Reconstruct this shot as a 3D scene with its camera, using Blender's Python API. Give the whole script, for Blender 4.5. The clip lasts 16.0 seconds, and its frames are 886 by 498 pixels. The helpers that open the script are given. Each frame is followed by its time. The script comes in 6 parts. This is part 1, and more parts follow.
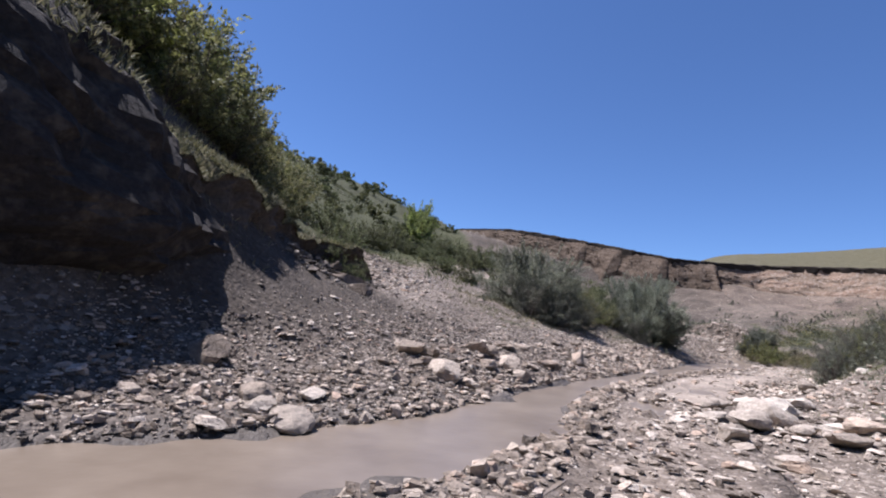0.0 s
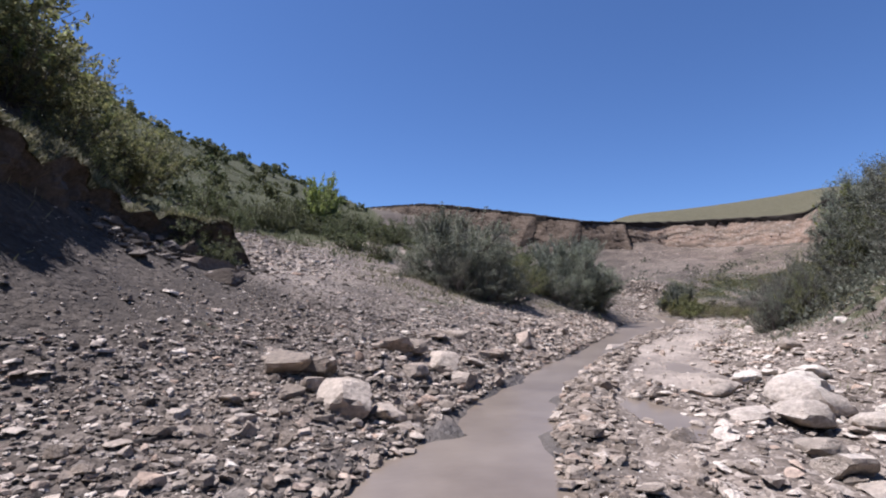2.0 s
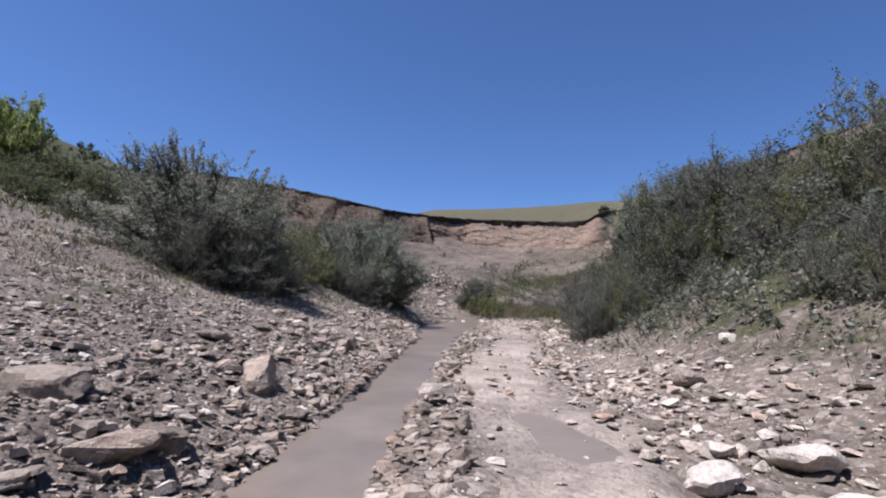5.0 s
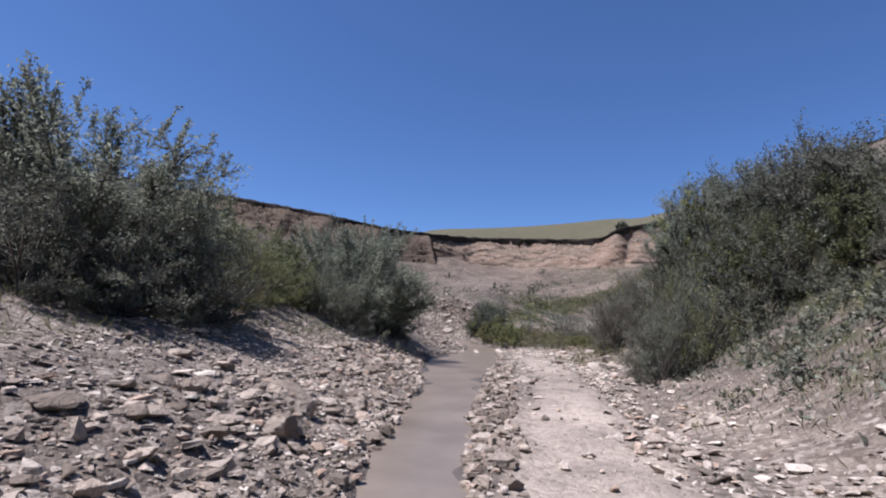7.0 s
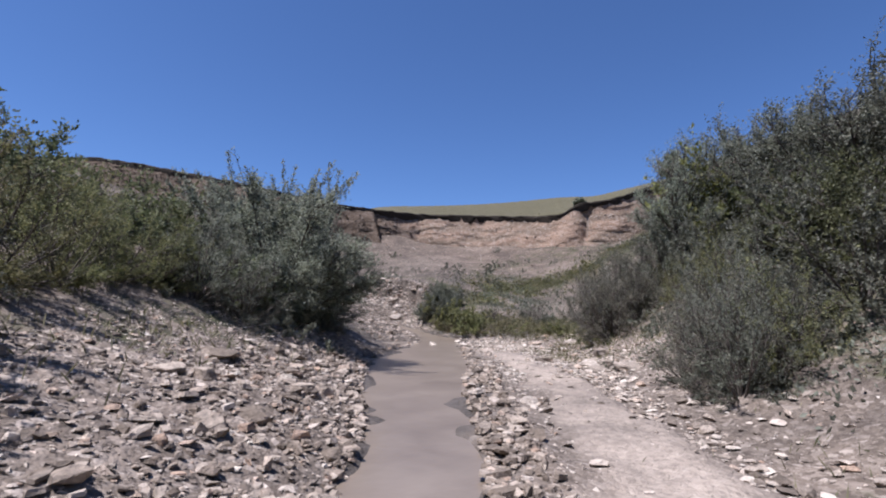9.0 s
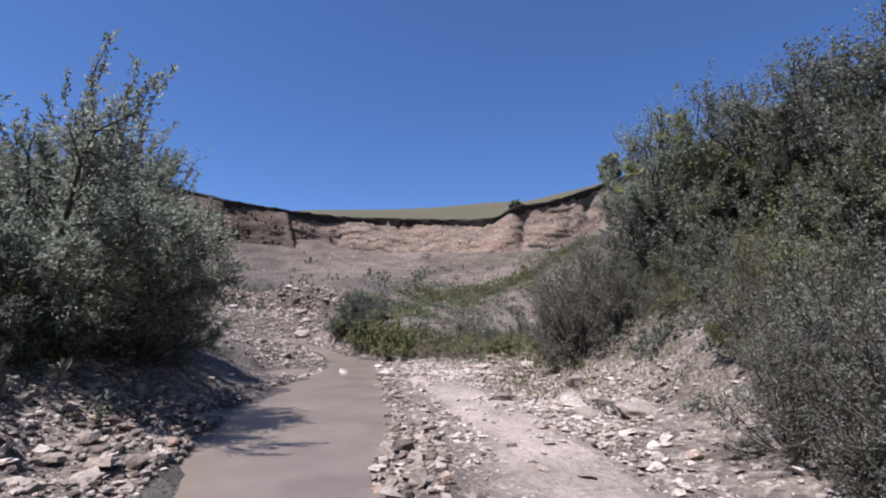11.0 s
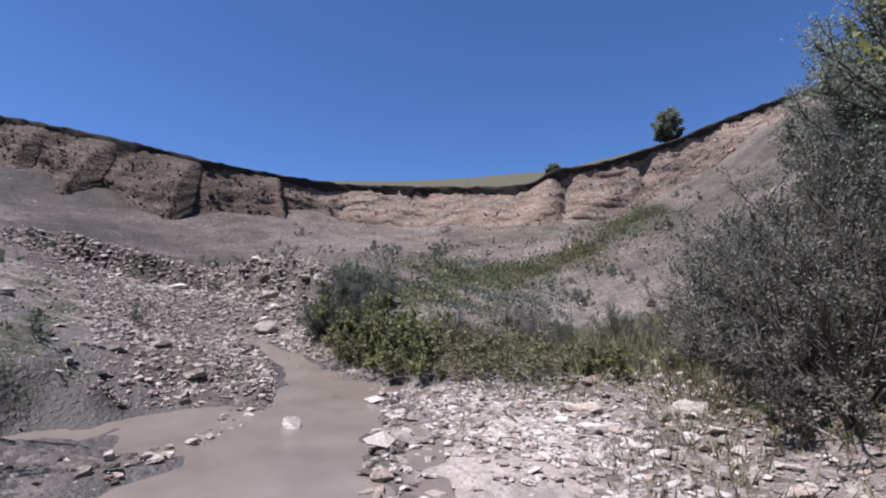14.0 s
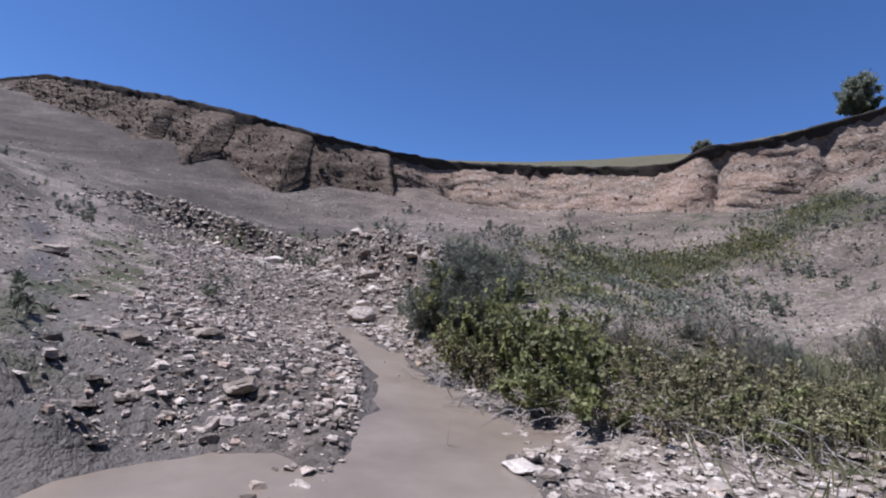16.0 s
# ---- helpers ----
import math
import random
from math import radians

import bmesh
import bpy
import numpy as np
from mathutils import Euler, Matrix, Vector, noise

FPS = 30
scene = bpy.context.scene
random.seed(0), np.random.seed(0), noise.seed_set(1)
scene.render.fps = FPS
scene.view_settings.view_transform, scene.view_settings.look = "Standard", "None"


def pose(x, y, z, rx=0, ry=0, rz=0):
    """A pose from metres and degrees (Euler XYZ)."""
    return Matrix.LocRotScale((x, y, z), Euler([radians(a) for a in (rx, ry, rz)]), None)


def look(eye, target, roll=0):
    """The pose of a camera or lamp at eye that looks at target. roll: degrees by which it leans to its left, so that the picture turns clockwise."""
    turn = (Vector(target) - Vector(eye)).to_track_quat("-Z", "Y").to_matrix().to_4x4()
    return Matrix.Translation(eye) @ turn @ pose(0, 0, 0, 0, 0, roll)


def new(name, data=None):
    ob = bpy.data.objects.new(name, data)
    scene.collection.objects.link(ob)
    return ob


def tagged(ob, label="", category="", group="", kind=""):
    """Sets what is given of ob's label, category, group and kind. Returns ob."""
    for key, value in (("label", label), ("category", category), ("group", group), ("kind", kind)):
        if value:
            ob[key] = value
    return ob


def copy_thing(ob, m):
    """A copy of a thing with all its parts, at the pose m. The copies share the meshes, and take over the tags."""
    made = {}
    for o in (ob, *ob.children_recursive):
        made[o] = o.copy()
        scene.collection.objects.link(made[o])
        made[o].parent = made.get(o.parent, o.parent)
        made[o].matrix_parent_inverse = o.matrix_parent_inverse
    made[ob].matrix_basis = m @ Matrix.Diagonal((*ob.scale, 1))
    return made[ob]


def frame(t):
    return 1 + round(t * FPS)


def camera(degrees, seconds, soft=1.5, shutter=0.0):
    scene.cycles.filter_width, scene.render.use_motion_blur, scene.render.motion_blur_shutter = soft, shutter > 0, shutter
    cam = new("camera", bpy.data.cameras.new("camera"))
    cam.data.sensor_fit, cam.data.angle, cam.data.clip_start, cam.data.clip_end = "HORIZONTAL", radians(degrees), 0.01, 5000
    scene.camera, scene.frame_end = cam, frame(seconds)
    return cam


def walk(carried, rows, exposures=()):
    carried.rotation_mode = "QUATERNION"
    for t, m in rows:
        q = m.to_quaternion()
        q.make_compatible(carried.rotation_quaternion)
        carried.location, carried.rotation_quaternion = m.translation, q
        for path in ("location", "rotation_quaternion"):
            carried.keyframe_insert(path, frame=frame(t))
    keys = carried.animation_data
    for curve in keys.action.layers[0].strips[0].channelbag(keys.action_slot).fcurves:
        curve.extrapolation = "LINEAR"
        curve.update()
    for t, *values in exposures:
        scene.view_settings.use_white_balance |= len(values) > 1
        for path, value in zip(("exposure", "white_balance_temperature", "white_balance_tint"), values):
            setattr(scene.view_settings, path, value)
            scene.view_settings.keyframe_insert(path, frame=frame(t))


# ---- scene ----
cam = camera(81.1, 16.0, soft=2.05)
PATH = [
    (0, (-0.244, 0.900, 1.401), (-0.069, 3.665, 1.803), 5.6),
    (0.5, (-0.206, 1.715, 1.438), (0.070, 4.470, 1.856), 5.4),
    (1, (-0.125, 2.652, 1.497), (0.238, 5.400, 1.886), 5.4),
    (1.5, (0.032, 3.644, 1.516), (0.525, 6.374, 1.903), 4.0),
    (2, (0.335, 4.712, 1.557), (0.973, 7.420, 1.870), -0.0),
    (2.5, (0.601, 5.723, 1.586), (1.371, 8.392, 1.938), 0.8),
    (3, (1.063, 6.716, 1.604), (2.048, 9.311, 1.968), -0.1),
    (3.5, (1.530, 7.598, 1.635), (2.754, 10.090, 1.996), -0.3),
    (4, (1.961, 8.585, 1.628), (3.360, 10.997, 1.882), 5.5),
    (4.5, (2.625, 9.397, 1.637), (4.166, 11.712, 1.970), 2.1),
    (4.7, (2.904, 9.793, 1.656), (4.498, 12.078, 1.945), 2.2),
    (6.8, (5.832, 14.448, 1.785), (7.454, 16.701, 2.157), 1.3),
    (7, (6.016, 14.840, 1.778), (7.602, 17.109, 2.195), 1.8),
    (7.5, (6.573, 16.041, 1.844), (8.114, 18.340, 2.267), 4.5),
    (8, (7.300, 17.214, 1.901), (8.903, 19.473, 2.318), 3.4),
    (8.5, (8.106, 18.347, 1.893), (9.814, 20.538, 2.240), 1.9),
    (9, (9.013, 19.484, 1.917), (10.849, 21.571, 2.253), 1.2),
    (9.5, (10.020, 20.658, 1.868), (11.992, 22.624, 2.156), 1.9),
    (9.7, (10.426, 21.025, 1.883), (12.438, 22.950, 2.176), 1.1),
    (11.8, (14.403, 24.956, 2.013), (16.519, 26.740, 2.443), 0.6),
    (12, (14.757, 25.371, 1.957), (16.839, 27.196, 2.365), 1.0),
    (12.5, (16.059, 26.555, 2.034), (18.138, 28.398, 2.381), -0.9),
    (13, (17.256, 27.770, 2.058), (19.379, 29.575, 2.337), -0.4),
    (13.5, (18.239, 28.792, 2.086), (20.363, 30.584, 2.421), 0.0),
    (14, (19.160, 29.784, 2.115), (21.227, 31.643, 2.453), 1.0),
    (14.5, (19.943, 30.650, 2.169), (21.970, 32.564, 2.437), 0.9),
    (15, (20.503, 31.517, 2.141), (22.432, 33.529, 2.414), 3.8),
    (15.5, (20.894, 32.220, 2.163), (22.708, 34.342, 2.381), 6.2),
    (16, (21.342, 33.089, 2.185), (23.002, 35.329, 2.435), 5.0),
]
walk(cam, [(t, look(eye, target, roll)) for t, eye, target, roll in PATH], [(0, 0.96, 5640, 19), (4, 0.74, 5560, 18.5), (9, 0.81, 5560, 19), (12, 0.84, 5460, 19.5), (16, 0.71, 5270, 18.5)])

# ---- light ----
world = bpy.data.worlds.new("sky")
scene.world = world
world.use_nodes = True
wt = world.node_tree
sky = wt.nodes.new("ShaderNodeTexSky")
sky.sky_type = 'NISHITA'
sky.sun_disc = False
SUN_EL, SUN_AZ = 66.0, 290.0          # azimuth clockwise from +y
sky.sun_elevation = radians(SUN_EL)
sky.sun_rotation = radians(SUN_AZ)
sky.altitude = 1500.0
sky.air_density = 1.0
sky.dust_density = 0.3
sky.ozone_density = 7.5
wt.links.new(sky.outputs[0], wt.nodes["Background"].inputs[0])
wt.nodes["Background"].inputs[1].default_value = 0.067
sun_data = bpy.data.lights.new("sun", 'SUN')
sun_data.energy = 5.0
sun_data.angle = radians(0.55)
sun_data.color = (1.0, 0.925, 0.835)
sun = new("sun", sun_data)
SUN_DIR = Vector((math.sin(radians(SUN_AZ)) * math.cos(radians(SUN_EL)), math.cos(radians(SUN_AZ)) * math.cos(radians(SUN_EL)), math.sin(radians(SUN_EL))))
sun.matrix_world = look(SUN_DIR * 60, (0, 0, 0))


# ---- small mesh tools ----
def mesh_of(name, verts, faces, material=None, smooth=False, attrs=None):
    """A mesh from arrays; faces all with the same number of corners."""
    me = bpy.data.meshes.new(name)
    verts = np.asarray(verts, dtype=np.float32)
    faces = np.asarray(faces, dtype=np.int32)
    n, k = faces.shape
    me.vertices.add(len(verts))
    me.vertices.foreach_set("co", verts.ravel())
    me.loops.add(n * k)
    me.loops.foreach_set("vertex_index", faces.ravel())
    me.polygons.add(n)
    me.polygons.foreach_set("loop_start", np.arange(0, n * k, k, dtype=np.int32))
    me.polygons.foreach_set("use_smooth", np.full(n, smooth))
    me.update(calc_edges=True)
    for key, values in (attrs or {}).items():
        a = me.attributes.new(key, 'FLOAT_COLOR', 'POINT')
        a.data.foreach_set("color", np.asarray(values, dtype=np.float32).ravel())
    if material:
        me.materials.append(material)
    return me


def part(name, me, parent, label=""):
    ob = new(name, me)
    ob.parent = parent
    if label:
        tagged(ob, label)
    return ob


def smoothstep(a, b, x):
    t = np.clip((x - a) / (b - a), 0, 1)
    return t * t * (3 - 2 * t)


def value_noise(x, y, size, seed=0):
    """Smooth noise in -1..1 over the plan."""
    r = np.random.default_rng(1000 + seed)
    table = r.uniform(-1, 1, (64, 64))
    u, v = np.asarray(x) / size + 17.3, np.asarray(y) / size + 5.1
    i, j = np.floor(u).astype(int), np.floor(v).astype(int)
    f, g = u - i, v - j
    f, g = f * f * (3 - 2 * f), g * g * (3 - 2 * g)
    a, b = table[i % 64, j % 64], table[(i + 1) % 64, j % 64]
    c, d = table[i % 64, (j + 1) % 64], table[(i + 1) % 64, (j + 1) % 64]
    return (a * (1 - f) + b * f) * (1 - g) + (c * (1 - f) + d * f) * g


def fractal(x, y, size, octaves=3, seed=0):
    return sum(value_noise(x, y, size / 2 ** o, seed + o) / 2 ** o for o in range(octaves))


# ---- materials ----
class Nodes:
    """Short hand for building one material."""

    def __init__(self, name):
        self.mat = bpy.data.materials.new(name)
        self.mat.use_nodes = True
        self.t = self.mat.node_tree
        self.bsdf = self.t.nodes["Principled BSDF"]

    def node(self, kind, **inputs):
        n = self.t.nodes.new(kind)
        for key, value in inputs.items():
            self.put(n, key, value)
        return n

    def put(self, n, key, value):
        key = int(key[1:]) if key[0] == "i" and key[1:].isdigit() else key.replace("_", " ")
        if hasattr(value, "is_output"):
            self.t.links.new(value, n.inputs[key])
        else:
            n.inputs[key].default_value = value

    def coords(self):
        return self.t.nodes.new("ShaderNodeTexCoord").outputs["Object"]

    def place(self):
        return self.t.nodes.new("ShaderNodeNewGeometry").outputs["Position"]

    def noise(self, vec, scale, detail=4.0, rough=0.6):
        return self.node("ShaderNodeTexNoise", Vector=vec, Scale=scale, Detail=detail, Roughness=rough).outputs[0]

    def ramp(self, fac, *stops):
        n = self.node("ShaderNodeValToRGB", Fac=fac)
        e = n.color_ramp.elements
        while len(e) < len(stops):
            e.new(0.5)
        for el, (p, c) in zip(e, stops):
            el.position, el.color = p, (*c, 1)
        return n.outputs[0]

    def mix(self, fac, a, b, mode='MIX'):
        n = self.t.nodes.new("ShaderNodeMix")
        n.data_type, n.blend_type = 'RGBA', mode
        for i, v in ((0, fac), (6, a), (7, b)):
            if hasattr(v, "is_output"):
                self.t.links.new(v, n.inputs[i])
            else:
                n.inputs[i].default_value = v if i == 0 else (*v, 1)
        return n.outputs[2]

    def math(self, op, a, b=0.0):
        n = self.t.nodes.new("ShaderNodeMath")
        n.operation = op
        for i, v in ((0, a), (1, b)):
            if hasattr(v, "is_output"):
                self.t.links.new(v, n.inputs[i])
            else:
                n.inputs[i].default_value = v
        return n.outputs[0]

    def bump(self, height, strength, distance):
        n = self.node("ShaderNodeBump", Height=height, Strength=strength, Distance=distance)
        self.t.links.new(n.outputs[0], self.bsdf.inputs["Normal"])

    def finish(self, colour, rough=0.9, spec=0.2):
        self.put(self.bsdf, "Base_Color", colour)
        self.put(self.bsdf, "Roughness", rough)
        self.put(self.bsdf, "Specular_IOR_Level", spec)
        return self.mat


def ground_material():
    k = Nodes("ground")
    pos = k.place()
    attr = k.t.nodes.new("ShaderNodeAttribute")
    attr.attribute_name = "zone"
    sep = k.node("ShaderNodeSeparateColor", Color=attr.outputs["Color"])
    grass, mud, shale = sep.outputs[0], sep.outputs[1], sep.outputs[2]
    red = attr.outputs["Alpha"]
    fine = k.noise(pos, 9.0, 8.0, 0.7)
    mid = k.noise(pos, 1.3, 6.0, 0.6)
    wide = k.noise(pos, 0.22, 4.0, 0.55)
    grit = k.node("ShaderNodeTexVoronoi", Vector=pos, Scale=34.0)
    warp = k.node("ShaderNodeVectorMath")
    warp.operation = 'MULTIPLY_ADD'
    k.put(warp, "i0", k.node("ShaderNodeTexNoise", Vector=pos, Scale=9.0, Detail=2.0).outputs["Color"])
    warp.inputs[1].default_value = (0.09, 0.09, 0.09)
    k.put(warp, "i2", pos)
    pebble = k.node("ShaderNodeTexVoronoi", Vector=warp.outputs[0], Scale=11.0)
    tone = k.node("ShaderNodeSeparateColor", Color=pebble.outputs["Color"])
    small = k.node("ShaderNodeSeparateColor", Color=grit.outputs["Color"])
    soil = k.ramp(fine, (0.25, (0.075, 0.06, 0.047)), (0.55, (0.135, 0.111, 0.088)), (0.8, (0.21, 0.178, 0.143)))
    soil = k.mix(0.5, soil, k.ramp(small.outputs[0], (0.1, (0.085, 0.07, 0.055)), (0.6, (0.19, 0.162, 0.132)), (0.95, (0.38, 0.335, 0.285))))
    chips = k.ramp(tone.outputs[0], (0.05, (0.065, 0.053, 0.042)), (0.45, (0.145, 0.12, 0.096)), (0.75, (0.235, 0.201, 0.166)), (0.97, (0.38, 0.335, 0.285)))
    cover = k.math('MULTIPLY', k.ramp(k.math('ADD', tone.outputs[1], k.math('SUBTRACT', mid, 0.5)), (0.35, (0, 0, 0)), (0.5, (1, 1, 1))), 0.85)
    soil = k.mix(cover, soil, chips)
    soil = k.mix(k.math('MULTIPLY', wide, 0.35), soil, (0.19, 0.155, 0.12))
    pink = k.ramp(mid, (0.3, (0.105, 0.079, 0.058)), (0.7, (0.175, 0.13, 0.097)))
    colour = soil
    dark = k.ramp(fine, (0.3, (0.045, 0.037, 0.028)), (0.55, (0.10, 0.083, 0.066)), (0.8, (0.17, 0.144, 0.117)))
    dark = k.mix(k.math('MULTIPLY', cover, 0.8), dark, k.ramp(tone.outputs[0], (0.1, (0.042, 0.034, 0.027)), (0.5, (0.10, 0.083, 0.066)), (0.8, (0.17, 0.144, 0.117)), (0.97, (0.31, 0.27, 0.227))))
    colour = k.mix(shale, colour, dark)
    colour = k.mix(k.math('MULTIPLY', red, 0.85), colour, k.mix(0.28, pink, chips))
    worn = k.t.nodes.new("ShaderNodeAttribute")
    worn.attribute_name = "worn"
    wear = k.node("ShaderNodeSeparateColor", Color=worn.outputs["Color"])
    dust = wear.outputs[0]
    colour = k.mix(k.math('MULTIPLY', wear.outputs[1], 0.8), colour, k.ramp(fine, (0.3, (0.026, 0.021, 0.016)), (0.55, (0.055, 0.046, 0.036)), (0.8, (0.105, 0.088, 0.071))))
    colour = k.mix(dust, colour, k.ramp(fine, (0.25, (0.20, 0.168, 0.134)), (0.7, (0.385, 0.33, 0.272))))
    colour = k.mix(0.85, colour, k.ramp(k.noise(pos, 0.6, 8.0, 0.74), (0.33, (0.25, 0.245, 0.245)), (0.67, (0.74, 0.73, 0.71))), 'OVERLAY')
    colour = k.mix(0.5, colour, k.ramp(k.noise(pos, 0.14, 3.0, 0.6), (0.35, (0.34, 0.33, 0.32)), (0.65, (0.66, 0.65, 0.64))), 'OVERLAY')
    wet = k.ramp(mid, (0.3, (0.056, 0.047, 0.037)), (0.75, (0.12, 0.102, 0.082)))
    colour = k.mix(mud, colour, wet)
    green = k.ramp(fine, (0.3, (0.02, 0.025, 0.009)), (0.55, (0.042, 0.049, 0.018)), (0.8, (0.076, 0.079, 0.035)))
    green = k.mix(k.math('MULTIPLY', wide, 0.6), green, (0.095, 0.087, 0.044))
    patch = k.math('ADD', k.math('MULTIPLY', k.math('SUBTRACT', mid, 0.5), 1.6), grass)
    n = k.node("ShaderNodeMapRange", Value=patch)
    n.inputs[1].default_value, n.inputs[2].default_value = 0.35, 0.65
    green = k.mix(k.math('MULTIPLY', wear.outputs[2], 0.75), green, k.ramp(mid, (0.3, (0.085, 0.076, 0.042)), (0.7, (0.128, 0.111, 0.066))))
    colour = k.mix(n.outputs[0], colour, green)
    height = k.math('ADD', k.math('MULTIPLY', fine, 0.6), k.math('MULTIPLY', k.math('SUBTRACT', 1.0, pebble.outputs["Distance"]), k.math('ADD', 0.15, k.math('MULTIPLY', cover, 0.9))))
    height = k.math('ADD', height, k.math('MULTIPLY', k.math('SUBTRACT', 1.0, grit.outputs["Distance"]), 0.25))
    k.bump(height, 0.9, 0.05)
    rough = k.math('SUBTRACT', 0.95, k.math('MULTIPLY', mud, 0.45))
    return k.finish(colour, rough, 0.25)


def rock_material(name, dark, mid, light, red=(0.36, 0.27, 0.20)):
    k = Nodes(name)
    pos = k.place()
    rnd = k.t.nodes.new("ShaderNodeNewGeometry").outputs["Random Per Island"]
    own = k.t.nodes.new("ShaderNodeObjectInfo").outputs["Random"]
    pick = k.math('FRACT', k.math('ADD', rnd, own))
    tone = k.ramp(pick, (0.0, dark), (0.45, mid), (0.85, light), (1.0, red))
    grain = k.noise(pos, 14.0, 8.0, 0.7)
    colour = k.mix(0.75, tone, k.ramp(grain, (0.3, (0.28, 0.28, 0.28)), (0.7, (0.85, 0.83, 0.80))), 'OVERLAY')
    stain = k.noise(pos, 3.0, 3.0)
    colour = k.mix(k.math('MULTIPLY', k.ramp(stain, (0.5, (0, 0, 0)), (0.7, (1, 1, 1))), 0.35), colour, (0.17, 0.14, 0.105))
    strata = k.node("ShaderNodeVectorMath")
    strata.operation = 'MULTIPLY'
    k.put(strata, "i0", pos)
    strata.inputs[1].default_value = (5.0, 5.0, 20.0)
    beds = k.noise(strata.outputs[0], 1.0, 4.0, 0.6)
    colour = k.mix(0.22, colour, k.ramp(beds, (0.35, (0.3, 0.29, 0.28)), (0.65, (0.72, 0.71, 0.70))), 'OVERLAY')
    k.bump(k.math('ADD', k.math('ADD', grain, beds), k.noise(pos, 45.0, 4.0)), 0.8, 0.04)
    return k.finish(colour, 0.9, 0.2)


def leaf_material(name, dark, mid, light, glow=0.25):
    k = Nodes(name)
    rnd = k.t.nodes.new("ShaderNodeNewGeometry").outputs["Random Per Island"]
    own = k.t.nodes.new("ShaderNodeObjectInfo").outputs["Random"]
    tone = k.ramp(rnd, (0.0, dark), (0.5, mid), (1.0, light))
    shift = k.node("ShaderNodeHueSaturation", Color=tone)
    k.put(shift, "Hue", k.math('ADD', 0.485, k.math('MULTIPLY', own, 0.03)))
    # noise that puts light and dark clumps into the leaf colour, imitating their shading
    clump_tone = k.noise(k.coords(), 1.7, 2.0, 0.5)
    k.put(shift, "Value", k.math('ADD', k.math('ADD', 0.32, k.math('MULTIPLY', own, 0.36)), k.math('MULTIPLY', clump_tone, 1.0)))
    k.put(shift, "Saturation", k.math('ADD', 0.7, k.math('MULTIPLY', clump_tone, 0.6)))
    k.finish(shift.outputs[0], 0.65, 0.3)
    trans = k.node("ShaderNodeBsdfTranslucent", Color=shift.outputs[0])
    mixer = k.node("ShaderNodeMixShader", Fac=glow)
    k.t.links.new(k.bsdf.outputs[0], mixer.inputs[1])
    k.t.links.new(trans.outputs[0], mixer.inputs[2])
    k.t.links.new(mixer.outputs[0], k.t.nodes["Material Output"].inputs[0])
    return k.mat


def bark_material(name, a, b):
    k = Nodes(name)
    grain = k.noise(k.place(), 12.0, 6.0, 0.7)
    k.bump(grain, 0.6, 0.02)
    return k.finish(k.ramp(grain, (0.3, a), (0.7, b)), 0.9, 0.15)


def water_material():
    k = Nodes("muddy_water")
    pos = k.place()
    silt = k.noise(pos, 0.9, 4.0, 0.6)
    colour = k.ramp(silt, (0.3, (0.14, 0.11, 0.08)), (0.7, (0.205, 0.166, 0.124)))
    k.bump(k.noise(pos, 5.0, 3.0, 0.5), 0.25, 0.012)
    return k.finish(colour, 0.28, 0.3)


def scarp_material():
    k = Nodes("scarp_face")
    pos = k.place()
    sep = k.node("ShaderNodeSeparateXYZ", Vector=pos)
    wob = k.noise(pos, 0.35, 4.0)
    layer = k.math('ADD', k.math('MULTIPLY', sep.outputs[2], 0.9), k.math('MULTIPLY', wob, 1.6))
    streak = k.node("ShaderNodeCombineXYZ")
    k.put(streak, "X", k.math('MULTIPLY', sep.outputs[0], 0.12))
    k.put(streak, "Y", k.math('MULTIPLY', sep.outputs[1], 0.12))
    k.put(streak, "Z", layer)
    band = k.noise(streak.outputs[0], 1.4, 5.0, 0.65)
    fine = k.noise(pos, 6.0, 8.0, 0.72)
    cobble = k.node("ShaderNodeTexVoronoi", Vector=pos, Scale=5.0)
    colour = k.ramp(band, (0.32, (0.115, 0.086, 0.064)), (0.45, (0.175, 0.136, 0.101)), (0.58, (0.225, 0.16, 0.116)), (0.72, (0.235, 0.187, 0.144)))
    # darker brown ramp west of x 47, full at x 40
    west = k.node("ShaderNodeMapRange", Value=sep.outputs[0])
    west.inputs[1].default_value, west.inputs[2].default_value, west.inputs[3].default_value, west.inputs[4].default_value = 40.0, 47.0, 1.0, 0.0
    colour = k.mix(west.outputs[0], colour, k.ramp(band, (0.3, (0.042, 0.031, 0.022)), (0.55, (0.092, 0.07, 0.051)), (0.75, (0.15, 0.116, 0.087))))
    colour = k.mix(0.55, colour, k.ramp(fine, (0.3, (0.22, 0.2, 0.18)), (0.7, (0.8, 0.76, 0.7))), 'OVERLAY')
    speck = k.math('MULTIPLY', k.ramp(cobble.outputs["Color"], (0.6, (0, 0, 0)), (0.8, (1, 1, 1))), k.math('SUBTRACT', 0.28, k.math('MULTIPLY', west.outputs[0], 0.16)))
    colour = k.mix(speck, colour, (0.40, 0.355, 0.30))
    k.bump(k.math('ADD', k.math('MULTIPLY', fine, 0.7), k.math('MULTIPLY', cobble.outputs["Distance"], 0.4)), 0.7, 0.16)
    return k.finish(colour, 0.95, 0.15)


def plain_soil(name, a, b, scale=7.0):
    k = Nodes(name)
    grain = k.noise(k.place(), scale, 8.0, 0.7)
    k.bump(grain, 0.9, 0.06)
    return k.finish(k.ramp(grain, (0.3, a), (0.7, b)), 0.95, 0.15)


